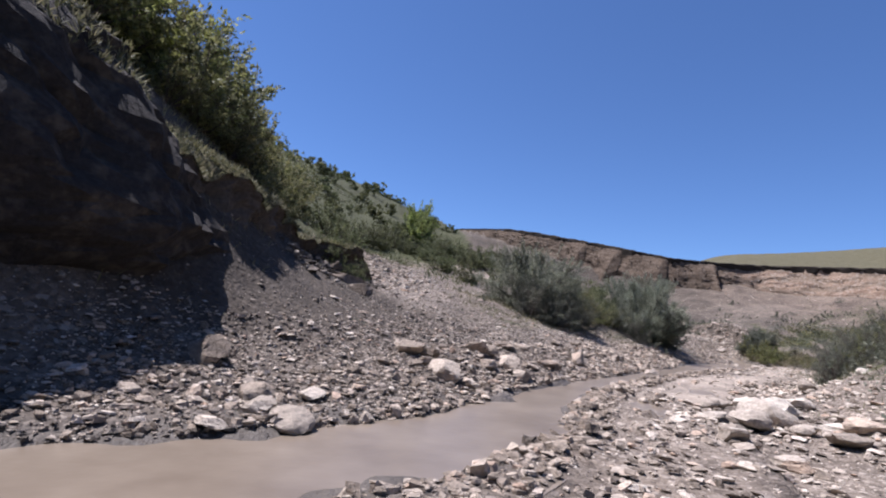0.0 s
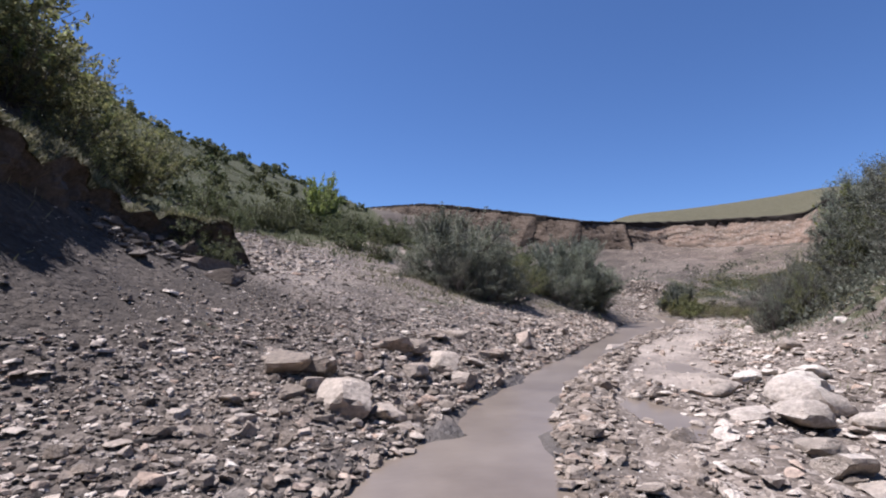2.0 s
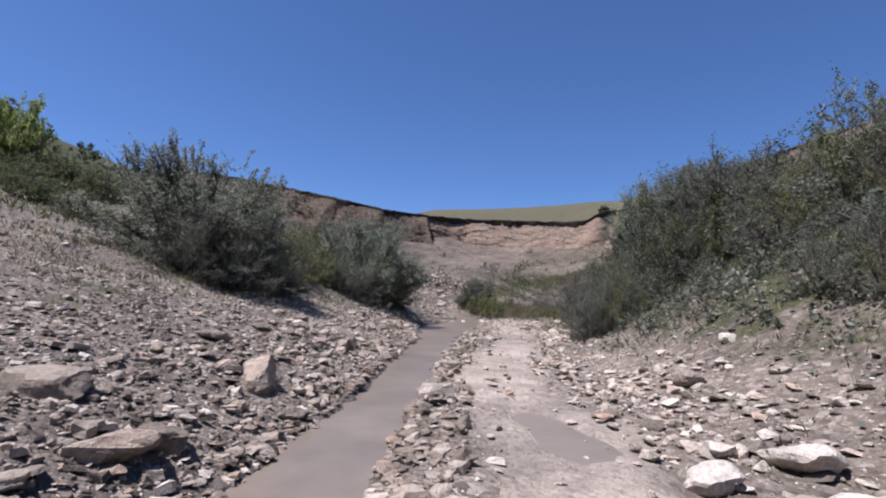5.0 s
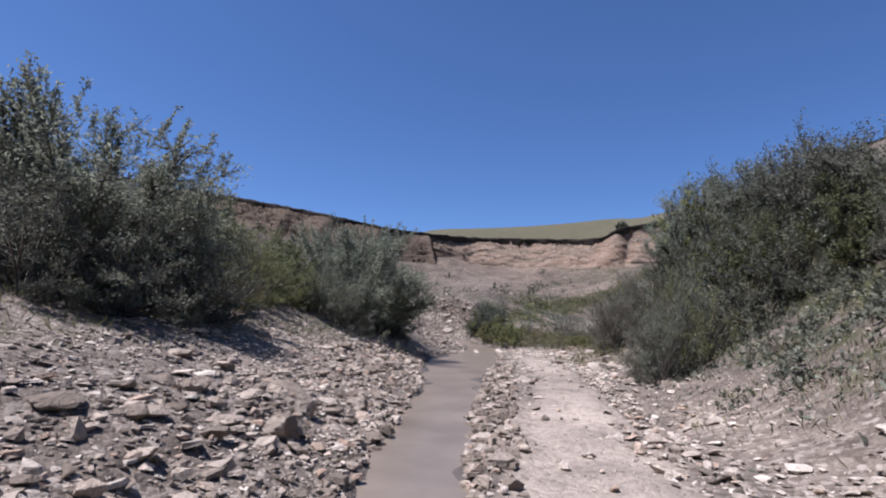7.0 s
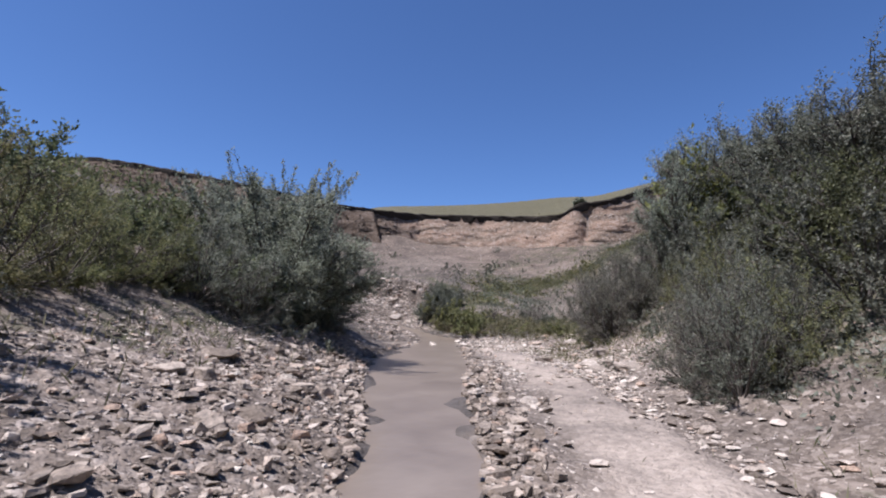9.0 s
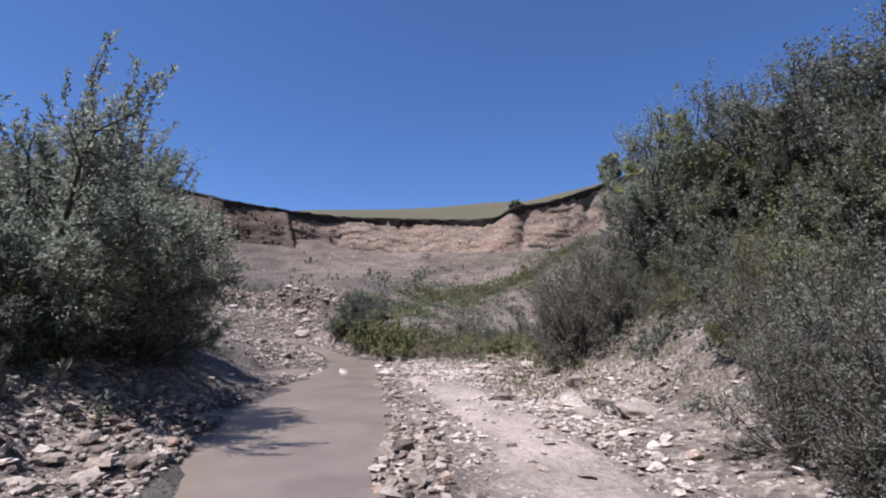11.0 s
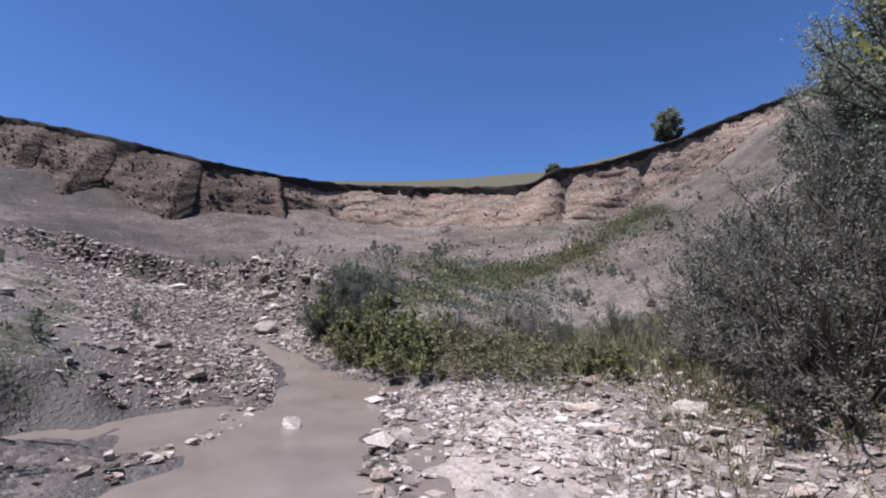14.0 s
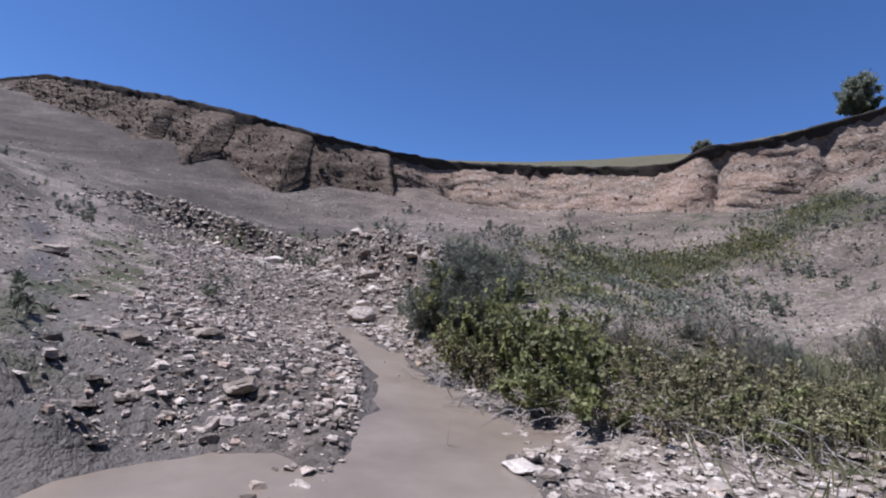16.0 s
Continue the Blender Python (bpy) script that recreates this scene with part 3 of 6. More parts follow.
def zones(x, y, z):
    rd, _ = rim_distance(x, y)
    bd, _ = line_distance(x, y, bed_line)
    sd, si = line_distance(x, y, stream_line)
    cd, _ = line_distance(x, y, cliff_line)
    td, _ = line_distance(x, y, track_line)
    ud, _ = line_distance(x, y, road_line)
    n1, n2, n3 = fractal(x, y, 5.0, 3, 51), fractal(x, y, 1.6, 2, 61), fractal(x, y, 0.7, 2, 65)
    meadow = smoothstep(0.0, 0.8, rd)
    gully = np.exp(-((x + 0.9 + 0.12 * (y - 24)) / 2.2) ** 2) * (1 - smoothstep(29, 33, y))
    left_hill = smoothstep(0, 7, (-2 - x) + np.maximum(0, y - 24) * 0.7) * smoothstep(1.9, 3.4, z) * smoothstep(24, 28, y + np.maximum(-4 - x, 0) * 3)
    left_hill = left_hill * (1 - gully) * (x < 21) * (1 - smoothstep(17, 21, x + n1)) * (1 - smoothstep(8, 13, x + n1) * smoothstep(43, 48, y))
    right_hill = smoothstep(0.6, 1.4, z) * smoothstep(-2.6, -0.6, (x - 10) - (y - 10) * 0.75) * (rd < 0) * (0.66 - 0.34 * smoothstep(30, 36, x) - 0.3 * smoothstep(3.0, 2.0, z))
    gd, _ = line_distance(x, y, green_line)
    strip = np.maximum(np.exp(-(gd / 1.7) ** 2) * 0.62, np.exp(-((x - 31.5) / 4.5) ** 2 - ((y - 35.5) / 3.6) ** 2) * 0.75)
    bank = np.exp(-((bd - 4.6) / 1.1) ** 2) * (x < y - 9) * (y > 18) * 0.5
    grass = np.clip(np.maximum.reduce([meadow * 0.9, left_hill * 0.92, right_hill, strip, bank]) + 0.15 * n1, 0, 1)
    mud = np.clip(1 - smoothstep(stream_line[si, 2] * 0.9, stream_line[si, 2] * 1.2 + 0.45, sd + 0.3 * n2), 0, 1)
    mud = mud * (1 - smoothstep(0.9, 0.5, td + 0.2 * n2) * smoothstep(0.0, 0.5, sd - stream_line[si, 2] * 0.8))
    rut, _ = line_distance(x, y, resample([(21.0, 48), (21.2, 43), (21.5, 39.4), (21.2, 37.8)], 0.4))
    flat = np.exp(-((x - 20.4) / 2.9) ** 4 - ((y - 37.0) / 5.2) ** 4) * (0.55 + 0.6 * n2) * smoothstep(0.2, 0.9, sd - stream_line[si, 2] * 0.8)
    mud = np.maximum(mud, flat)
    mud = np.clip(np.maximum(mud, np.maximum(smoothstep(0.55, 0.2, rut + 0.25 * n2) * 0.9, np.exp(-((x - 21.1) / 0.9) ** 2 - ((y - 38.4) / 1.3) ** 2))), 0, 1)
    shale = 0.9 * smoothstep(4.0, 0.0, x + 0.5 * (y - 19) * (y > 19) + n1) * smoothstep(-12, -6, -bd)
    shale = np.maximum(shale, (1 - smoothstep(1.0, 3.5, cd + n2)) * (y < 20))
    shale = np.clip(np.maximum(shale, 0.75 * np.exp(-((x - 21.0) / 5.5) ** 4) * smoothstep(34.0, 36.5, y) * (1 - smoothstep(52, 62, y))), 0, 1) * (rd < 0)
    side = smoothstep(0.55, 1.4, z) * smoothstep(-2.6, -0.6, (x - 10) - (y - 10) * 0.75) * (rd < 0) * (1 - smoothstep(33, 40, x))
    shale = np.clip(np.maximum(shale, side * (0.35 + 0.3 * n2)), 0, 1)
    debris = (smoothstep(6, 12, x) * smoothstep(43, 47, y) * (1 - smoothstep(34, 46, x)) + 0.6 * smoothstep(34, 46, x)) * smoothstep(40, 46, y) * (rd < -0.5)
    shale = np.clip(np.maximum(shale, debris * (0.85 + 0.45 * n1)), 0, 1)
    ld, _ = line_distance(x, y, ledge_line)
    shale = np.clip(np.maximum(shale, np.exp(-(ld / 0.7) ** 2) * smoothstep(41, 43, y)), 0, 1)
    east = smoothstep(37, 45, x) * (1 - smoothstep(42, 47, y)) * (rd < 0)
    shale = np.clip(np.maximum(shale, east * (0.62 + 0.25 * n1)), 0, 1)
    red = smoothstep(-34, -6, rd) * (rd < 0) * smoothstep(33, 46, x) * 0.95 * (1 - 0.6 * east) + 0.1
    # darker brown over the talus, growing towards the west and beyond y 48
    earth = smoothstep(38, 30, x + 2 * n1) * smoothstep(48, 55, y + 2 * n1) * (rd < -0.4) * (0.8 + 0.5 * n1 + 0.2 * n2)
    # brown soil below the cliff, with the slope's shade darkening its colour
    shaded_soil = smoothstep(0.85, 1.35, z + 0.25 * n2) * smoothstep(-0.2, -1.6, x + 0.6 * n2) * smoothstep(7.0, 9.5, y) * (1 - smoothstep(18, 21, y))
    earth = np.maximum(earth, 0.42 * smoothstep(29, 34, x) * smoothstep(34, 38, y + 0.3 * (x - 30)) * (rd < -0.8) * (0.8 + 0.7 * n1 + 0.4 * n2))
    pale = smoothstep(1.15, 0.45, td + 0.3 * n2) * 0.95 + 0.5 * smoothstep(1.8, 0.7, ud + 0.4 * n2) * (0.6 + 0.4 * n3)
    chute = np.exp(-((x + 0.9 + 0.12 * (y - 24)) / 1.4) ** 2) * smoothstep(15, 18, y) * (1 - smoothstep(28, 32, y))
    pale = np.maximum(pale, chute * (0.75 + 0.3 * n2))
    return np.stack((grass, mud, shale, np.clip(red + 0.15 * n1, 0, 1)), -1), np.stack((np.clip(pale, 0, 1), np.clip(np.maximum(earth, shaded_soil), 0, 1), meadow * smoothstep(30, 44, x), 1 + 0 * pale), -1)


nx, ny = GX.shape
index = np.arange(nx * ny).reshape(nx, ny)
quads = np.stack((index[:-1, :-1], index[1:, :-1], index[1:, 1:], index[:-1, 1:]), -1).reshape(-1, 4)
zone_a, zone_b = zones(GX, GY, GZ)
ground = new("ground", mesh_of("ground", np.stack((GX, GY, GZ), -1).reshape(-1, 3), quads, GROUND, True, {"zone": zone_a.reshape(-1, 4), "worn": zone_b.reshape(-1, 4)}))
tagged(ground, "stony grey-brown gully floor rising into dry grassy hillsides", "ground", kind="structure")


def ground_at(x, y):
    """Height on the built sheet, between its corners."""
    x, y = np.asarray(x, float), np.asarray(y, float)
    i = np.clip(np.searchsorted(gx, x) - 1, 0, nx - 2)
    j = np.clip(np.searchsorted(gy, y) - 1, 0, ny - 2)
    f = (x - gx[i]) / (gx[i + 1] - gx[i])
    g = (y - gy[j]) / (gy[j + 1] - gy[j])
    return (GZ[i, j] * (1 - f) + GZ[i + 1, j] * f) * (1 - g) + (GZ[i, j + 1] * (1 - f) + GZ[i + 1, j + 1] * f) * g


# ---- the stream ----
def stream():
    s = soften(resample(STREAM, 0.4), 5)
    tg = np.gradient(s[:, :2], axis=0)
    tg /= np.linalg.norm(tg, axis=1)[:, None]
    nr = np.stack((-tg[:, 1], tg[:, 0]), 1)
    lat = np.linspace(-1.0, 1.0, 9)
    wide = (s[:, 2] * 1.35 + 0.5)[:, None] + 2.6 * np.exp(-((s[:, 1] - 36.0) / 1.9) ** 4)[:, None] * (lat[None, :] > 0)      # a pool on the west side
    xy = s[:, None, :2] + nr[:, None] * (lat[None, :] * wide)[..., None]
    z = np.interp(s[:, 1], bed_line[:, 1], bed_line[:, 2]) - 0.055
    v = np.concatenate((xy, np.repeat(z[:, None, None], 9, 1)), -1).reshape(-1, 3)
    k = np.arange(len(s) * 9).reshape(len(s), 9)
    f = np.stack((k[:-1, :-1], k[1:, :-1], k[1:, 1:], k[:-1, 1:]), -1).reshape(-1, 4)
    ob = new("water", mesh_of("water", v, f, WATER, True))
    tagged(ob, "shallow muddy brown stream running along the track", "stream", kind="structure")


stream()


def puddle(x, y, a, b, turn):
    """A shallow pool, level; the ground cuts its outline."""
    n = 28
    th = np.arange(n) / n * 2 * np.pi
    u, w = 1.35 * a * np.cos(th), 1.35 * b * np.sin(th)
    c, d = math.cos(turn), math.sin(turn)
    px, py = x + u * c - w * d, y + u * d + w * c
    z = float(np.interp(y, bed_line[:, 1], bed_line[:, 2])) - 0.045
    v = np.vstack(([(x, y, z)], np.column_stack((px, py, np.full(n, z)))))
    f = np.stack((np.zeros(n, int), 1 + np.arange(n), 1 + (np.arange(n) + 1) % n), 1)
    tagged(new("puddle", mesh_of("puddle", v, f, WATER, True)), "small muddy puddle beside the stream", "puddle", kind="structure")


for p in PUDDLES[1:]:      # the first is part of the stream
    puddle(*p)


# ---- the landslide scarp ----
def scarp():
    seg = np.linalg.norm(np.diff(rim_line[:, :2], axis=0), axis=1)
    arc = np.concatenate(([0], np.cumsum(seg)))
    rows = 40
    n = len(rim_line)
    t = np.linspace(0, 1, rows)
    top, foot = rim_line[:, 2], rim_line[:, 3]
    tall = smoothstep(0.3, 3.0, top - foot)
    out = np.zeros((n, rows, 3))
    for i in range(n):
        # ribs that stand out and break off sharply on the far side
        west = 1 - smoothstep(41, 45, rim_line[i, 0])
        rib = ((arc[i] % 6.4) / 6.4) ** 1.8 * 3.8 * west * smoothstep(24, 31, rim_line[i, 0]) + ((arc[i] % 2.3) / 2.3) * 0.25 * west
        for j in range(rows):
            z = foot[i] - 0.8 - 0.6 * rib + (top[i] - 0.25 - foot[i] + 0.8 + 0.6 * rib) * t[j]
            q = Vector((rim_line[i, 0] * 0.45, rim_line[i, 1] * 0.45, z * 0.6))
            d = 1.9 * (1 - t[j]) ** 1.1 + rib * (1 - t[j] * 0.5) + (0.24 + 0.12 * west) * noise.fractal(q, 0.9, 2.0, 3) + (0.05 + 0.12 * west) * noise.noise(q * 6)
            d += 0.2 * max(0.0, 0.35 + 1.1 * noise.noise(q * 0.9)) * (1.0 - (z * 1.15 + 2.4 * noise.noise(q * 0.35)) % 1.0) ** 1.5 + 0.1 * noise.noise(q * 11)
            d += 0.22 * (1 - west) * (noise.noise(Vector((arc[i] * 0.5, z * 0.12, 2))) + 0.5 * noise.noise(Vector((arc[i] * 2.1, z * 0.2, 7))))
            if rim_line[i, 0] < 56:
                # a spur of harder earth with a crack beside it
                d += 0.75 * max(0.0, 1 - abs(rim_line[i, 1] - 50.2) / 1.3) * (1.2 - 1.0 * t[j])
                d -= 1.0 * math.exp(-((rim_line[i, 1] - 48.75) / 0.3) ** 2) * smoothstep(0.1, 0.4, t[j])
            d -= 0.8 * math.exp(-((rim_line[i, 0] - 58.6) / 0.45) ** 2) * smoothstep(0.3, 0.7, t[j])
            d = 0.05 + max(d, -0.3) * tall[i] * (1 - 0.85 * t[j] ** 6)
            out[i, j] = (*(rim_line[i, :2] + rim_in[i] * d), z)
    k = np.arange(n * rows).reshape(n, rows)
    f = np.stack((k[:-1, :-1], k[1:, :-1], k[1:, 1:], k[:-1, 1:]), -1).reshape(-1, 4)[:, ::-1]
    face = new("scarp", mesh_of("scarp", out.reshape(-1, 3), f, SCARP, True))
    tagged(face, "bare pinkish-beige earth scarp of a landslide, banded with pebble layers", "scarp", kind="structure")
    # dark topsoil with an overhanging grassy lip
    prof = [(0.08, -0.5), (0.13, -0.32), (0.19, -0.15), (0.26, 0.0), (0.24, 0.09), (0.1, 0.14), (-0.6, 0.08)]
    v = np.zeros((n, len(prof), 3))
    for i in range(n):
        q = Vector((rim_line[i, 0], rim_line[i, 1], 3))
        w1 = noise.fractal(q * 0.7, 0.8, 2.0, 4)
        w2 = noise.noise(q * 2.6)
        thick = 1.0 + 0.6 * (1 - smoothstep(42, 47, rim_line[i, 0]))
        for j, (d, h) in enumerate(prof):
            drop = 1.35 * thick * (1 + 1.1 * w1 + 0.6 * w2) if h < -0.1 else 1
            wob = 0.16 * noise.noise(q * 1.7 + Vector((0, 0, j * 0.6))) + 0.16 * w2
            v[i, j] = (*(rim_line[i, :2] + rim_in[i] * (d + (wob if d > 0.12 else 0)) * max(tall[i], 0.3)), top[i] + h * max(drop, 0.15) * max(tall[i], 0.2) + 0.1 * w1 + 0.06 * w2)
    k = np.arange(n * len(prof)).reshape(n, len(prof))
    f = np.stack((k[:-1, :-1], k[1:, :-1], k[1:, 1:], k[:-1, 1:]), -1).reshape(-1, 4)[:, ::-1]
    lip = new("turf_edge", mesh_of("turf_edge", v.reshape(-1, 3), f, TURF, True))
    tagged(lip, "dark overhanging topsoil edge along the landslide rim", "turf edge", kind="structure")
    return out


scarp_pts = scarp()


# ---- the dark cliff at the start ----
# dark shale taken nearly black: the overhang's deep shade is in the colour
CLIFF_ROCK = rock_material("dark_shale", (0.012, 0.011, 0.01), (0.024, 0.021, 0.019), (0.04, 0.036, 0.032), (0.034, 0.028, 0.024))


def cliff():
    """An undercut buttress whose end leans back as it rises."""
    prof = [(-3.3, -0.4), (-3.7, 0.5), (-4.4, 1.1), (-4.2, 1.6), (-3.75, 2.1), (-3.65, 2.5), (-3.85, 3.1), (-4.2, 3.8), (-4.6, 4.5), (-5.0, 5.2), (-5.6, 5.8), (-6.6, 6.2), (-8.2, 6.4)]
    seg = resample([(a, b, 0) for a, b in prof], 0.2)
    run, turn = np.linspace(0, 1, 150) ** 0.8, np.linspace(0, 1, 16)[1:]
    v = np.zeros((len(run) + len(turn), len(seg), 3))
    for j, (px, pz, _) in enumerate(seg):
        y1 = float(np.interp(pz, (-0.4, 1.2, 2.0, 2.6, 3.7, 4.7, 5.7, 6.4), (9.2, 9.8, 10.8, 11.5, 10.8, 10.0, 9.1, 8.0)))
        for i in range(len(v)):
            s = run[i] if i < len(run) else 1.0
            u = turn[i - len(run)] if i >= len(run) else 0.0
            y = -22 + (y1 + 22) * s
            back_off = float(np.interp(y, (-22, 0, 4, 7, 9, 11), (-7, -6, -3.6, -1.5, -0.25, -0.25)))
            grow = 1.0 + 0.4 * (1 - smoothstep(5, 9, y))
            q = Vector((px * 0.6 - u * 2, y * 0.55 + u, pz * 0.8))
            d = 0.32 * noise.fractal(q, 0.8, 2.0, 5) + 0.14 * noise.noise(q * 4) + 0.12 * noise.noise(Vector((q.x, q.y * 2.2, q.z * 7)))
            v[i, j] = (px + d * (1 - u) - 4.5 * u ** 1.3 + back_off, y + 0.35 * math.sin(u * 2.2) + 0.25 * noise.noise(q * 2 + Vector((9, 0, 0))) - 0.8 * max(u - 0.5, 0), pz * grow + 0.12 * d)
    k = np.arange(v.shape[0] * v.shape[1]).reshape(v.shape[:2])
    f = np.stack((k[:-1, :-1], k[1:, :-1], k[1:, 1:], k[:-1, 1:]), -1).reshape(-1, 4)
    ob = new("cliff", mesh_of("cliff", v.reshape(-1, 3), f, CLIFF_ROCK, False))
    tagged(ob, "dark overhanging shale cliff beside the track", "cliff", kind="structure")
    return v[:, np.array(seg)[:, 1] > 4.7]


cliff_crown = cliff()


# shaded rock step that runs on from the cliff across the slope, with turf over its lip
STEP_LINE = [(-6.1, 9.0, 0.7), (-5.3, 10.0, 0.9), (-4.85, 10.8, 0.85), (-4.5, 11.5, 0.85), (-4.25, 12.3, 0.85), (-3.95, 13.2, 0.8), (-3.75, 14.2, 0.85), (-3.6, 15.2, 0.5), (-3.2, 16.4, 0.7), (-2.55, 17.4, 0.85), (-1.9, 18.1, 0.75), (-1.4, 18.6, 0.25)]
# brown shale darkened, so the step's shade sits in its colour
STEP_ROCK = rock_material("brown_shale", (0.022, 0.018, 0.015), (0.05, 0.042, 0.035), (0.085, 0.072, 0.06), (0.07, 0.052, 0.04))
BANK_TOP = plain_soil("grassy_soil", (0.048, 0.045, 0.025), (0.1, 0.09, 0.052))


def rock_step():
    line = soften(resample(STEP_LINE, 0.13), 3)
    way = np.gradient(line[:, :2], axis=0)
    way /= np.linalg.norm(way, axis=1)[:, None]
    out = np.column_stack((way[:, 1], -way[:, 0]))
    n, rows, caps = len(line), 16, 14
    face, cap = np.zeros((n, rows, 3)), np.zeros((n, caps, 3))
    for i in range(n):
        x, y, tall = line[i]
        q = Vector((x, y, 4.0))
        tall *= 0.86 + 0.6 * noise.fractal(q * 0.8, 0.8, 2.0, 3)
        z1 = float(ground_at(x, y)) + tall
        foot = line[i, :2] + out[i] * tall * 0.2
        z0 = min(float(ground_at(foot[0], foot[1])), z1 - tall) - 0.45
        for j in range(rows):
            t = j / (rows - 1)
            p = Vector((x, y, t * tall))
            d = tall * (0.2 * (1 - t) ** 3 - 0.12 * math.sin(math.pi * t) + 0.1 * t * t)
            d += 0.4 * noise.fractal(p * 1.1, 0.8, 2.0, 5) + 0.1 * noise.noise(Vector((p.x * 2, p.y * 2, p.z * 7)))
            face[i, j] = (*(line[i, :2] + out[i] * d), z0 + (z1 - z0) * t)
        back = line[i, :2] - out[i] * (0.5 + 1.1 * tall)
        zb = float(ground_at(back[0], back[1])) - 0.12
        for j in range(caps):
            t = j / (caps - 1)
            p = face[i, -1, :2] * (1 - t) + back * t
            w = noise.fractal(Vector((p[0], p[1], 9)) * 1.6, 0.8, 2.0, 4)
            bulge = 0.05 * math.sin(math.pi * min(1, t * 4) / 2) + 0.1 * w * math.sin(math.pi * t)
            cap[i, j] = (*p, face[i, -1, 2] * (1 - t) + zb * t + bulge - (0.02 if j == 0 else 0))
        cap[i, 0, :2] += out[i] * 0.05
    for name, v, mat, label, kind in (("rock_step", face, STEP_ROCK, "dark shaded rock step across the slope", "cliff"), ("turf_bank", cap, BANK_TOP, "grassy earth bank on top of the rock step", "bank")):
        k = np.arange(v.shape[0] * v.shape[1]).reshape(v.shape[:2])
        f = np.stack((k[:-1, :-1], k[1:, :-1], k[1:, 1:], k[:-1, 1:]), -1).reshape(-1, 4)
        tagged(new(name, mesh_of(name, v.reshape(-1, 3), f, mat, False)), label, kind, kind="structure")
    return cap


bank_pts = rock_step()

# ---- stones ----
def rock_shape(seed, points=13, flat=1.0):
    r = np.random.default_rng(seed)
    bm = bmesh.new()
    p = r.normal(size=(points, 3))
    p /= np.linalg.norm(p, axis=1)[:, None]
    p *= r.uniform(0.75, 1.0, (points, 1))
    p[:, 2] *= flat
    for q in p:
        bm.verts.new(q)
    bmesh.ops.convex_hull(bm, input=bm.verts)
    for w in [w for w in bm.verts if not w.link_faces]:
        bm.verts.remove(w)
    bmesh.ops.triangulate(bm, faces=bm.faces)
    bm.verts.index_update()
    v = np.array([w.co for w in bm.verts])
    f = np.array([[w.index for w in q.verts] for q in bm.faces])
    bm.free()
    return v, f


ROCKS = [rock_shape(s, 12 + s % 4, 0.45 + 0.08 * (s % 6)) for s in range(12)]
CHIPS = [rock_shape(40 + s, 9, 0.28 + 0.06 * (s % 4)) for s in range(8)]


def plate_shape(seed):
    """A flat broken slab, open underneath."""
    r = np.random.default_rng(seed)
    n = int(r.integers(4, 7))
    th = np.sort((np.arange(n) + r.uniform(-0.35, 0.35, n)) / n * 2 * np.pi)
    rad = r.uniform(0.7, 1.1, n)
    ring = np.column_stack((np.cos(th) * rad, np.sin(th) * rad * r.uniform(0.6, 0.95)))
    h = r.uniform(0.08, 0.24)
    low = np.column_stack((ring, np.full(n, -h) + r.normal(0, 0.04, n)))
    top = np.column_stack((ring * r.uniform(0.72, 0.96, (n, 1)), np.full(n, h) + r.normal(0, 0.07, n)))
    v = np.vstack((low, top))
    k, m = np.arange(n), (np.arange(n) + 1) % n
    f = np.vstack((np.column_stack((k, m, m + n)), np.column_stack((k, m + n, k + n)), np.column_stack((np.full(n - 2, n), k[1:-1] + n, k[2:] + n))))
    return v, f


def shard_shape(seed):
    """A splinter of stone: three faces over a flat base."""
    r = np.random.default_rng(seed)
    a = np.sort(r.uniform(0, 2 * np.pi, 3)) if seed % 2 else np.array((0.2, 2.2, 4.4)) + r.normal(0, 0.3, 3)
    v = np.vstack((np.column_stack((np.cos(a), np.sin(a) * r.uniform(0.5, 1.0), r.normal(-0.15, 0.08, 3))), [(r.normal(0, 0.3), r.normal(0, 0.3), r.uniform(0.25, 0.5))]))
    return v, np.array([(0, 1, 3), (1, 2, 3), (2, 0, 3)])


SHARDS = [shard_shape(700 + s) for s in range(10)]
PLATES = [plate_shape(300 + s) for s in range(9)]
MIXED = CHIPS[:2] + PLATES
BLOCKS = ROCKS[:5] + PLATES[:6]


def turn_matrices(n, r, tip=0.35):
    a, b, c = r.uniform(0, 2 * np.pi, n), r.normal(0, tip, n), r.normal(0, tip, n)
    ca, sa, cb, sb, cc, sc = np.cos(a), np.sin(a), np.cos(b), np.sin(b), np.cos(c), np.sin(c)
    z, o = np.zeros(n), np.ones(n)
    rz = np.array([[ca, -sa, z], [sa, ca, z], [z, z, o]]).transpose(2, 0, 1)
    rx = np.array([[o, z, z], [z, cb, -sb], [z, sb, cb]]).transpose(2, 0, 1)
    ry = np.array([[cc, z, sc], [z, o, z], [-sc, z, cc]]).transpose(2, 0, 1)
    return rx @ ry @ rz


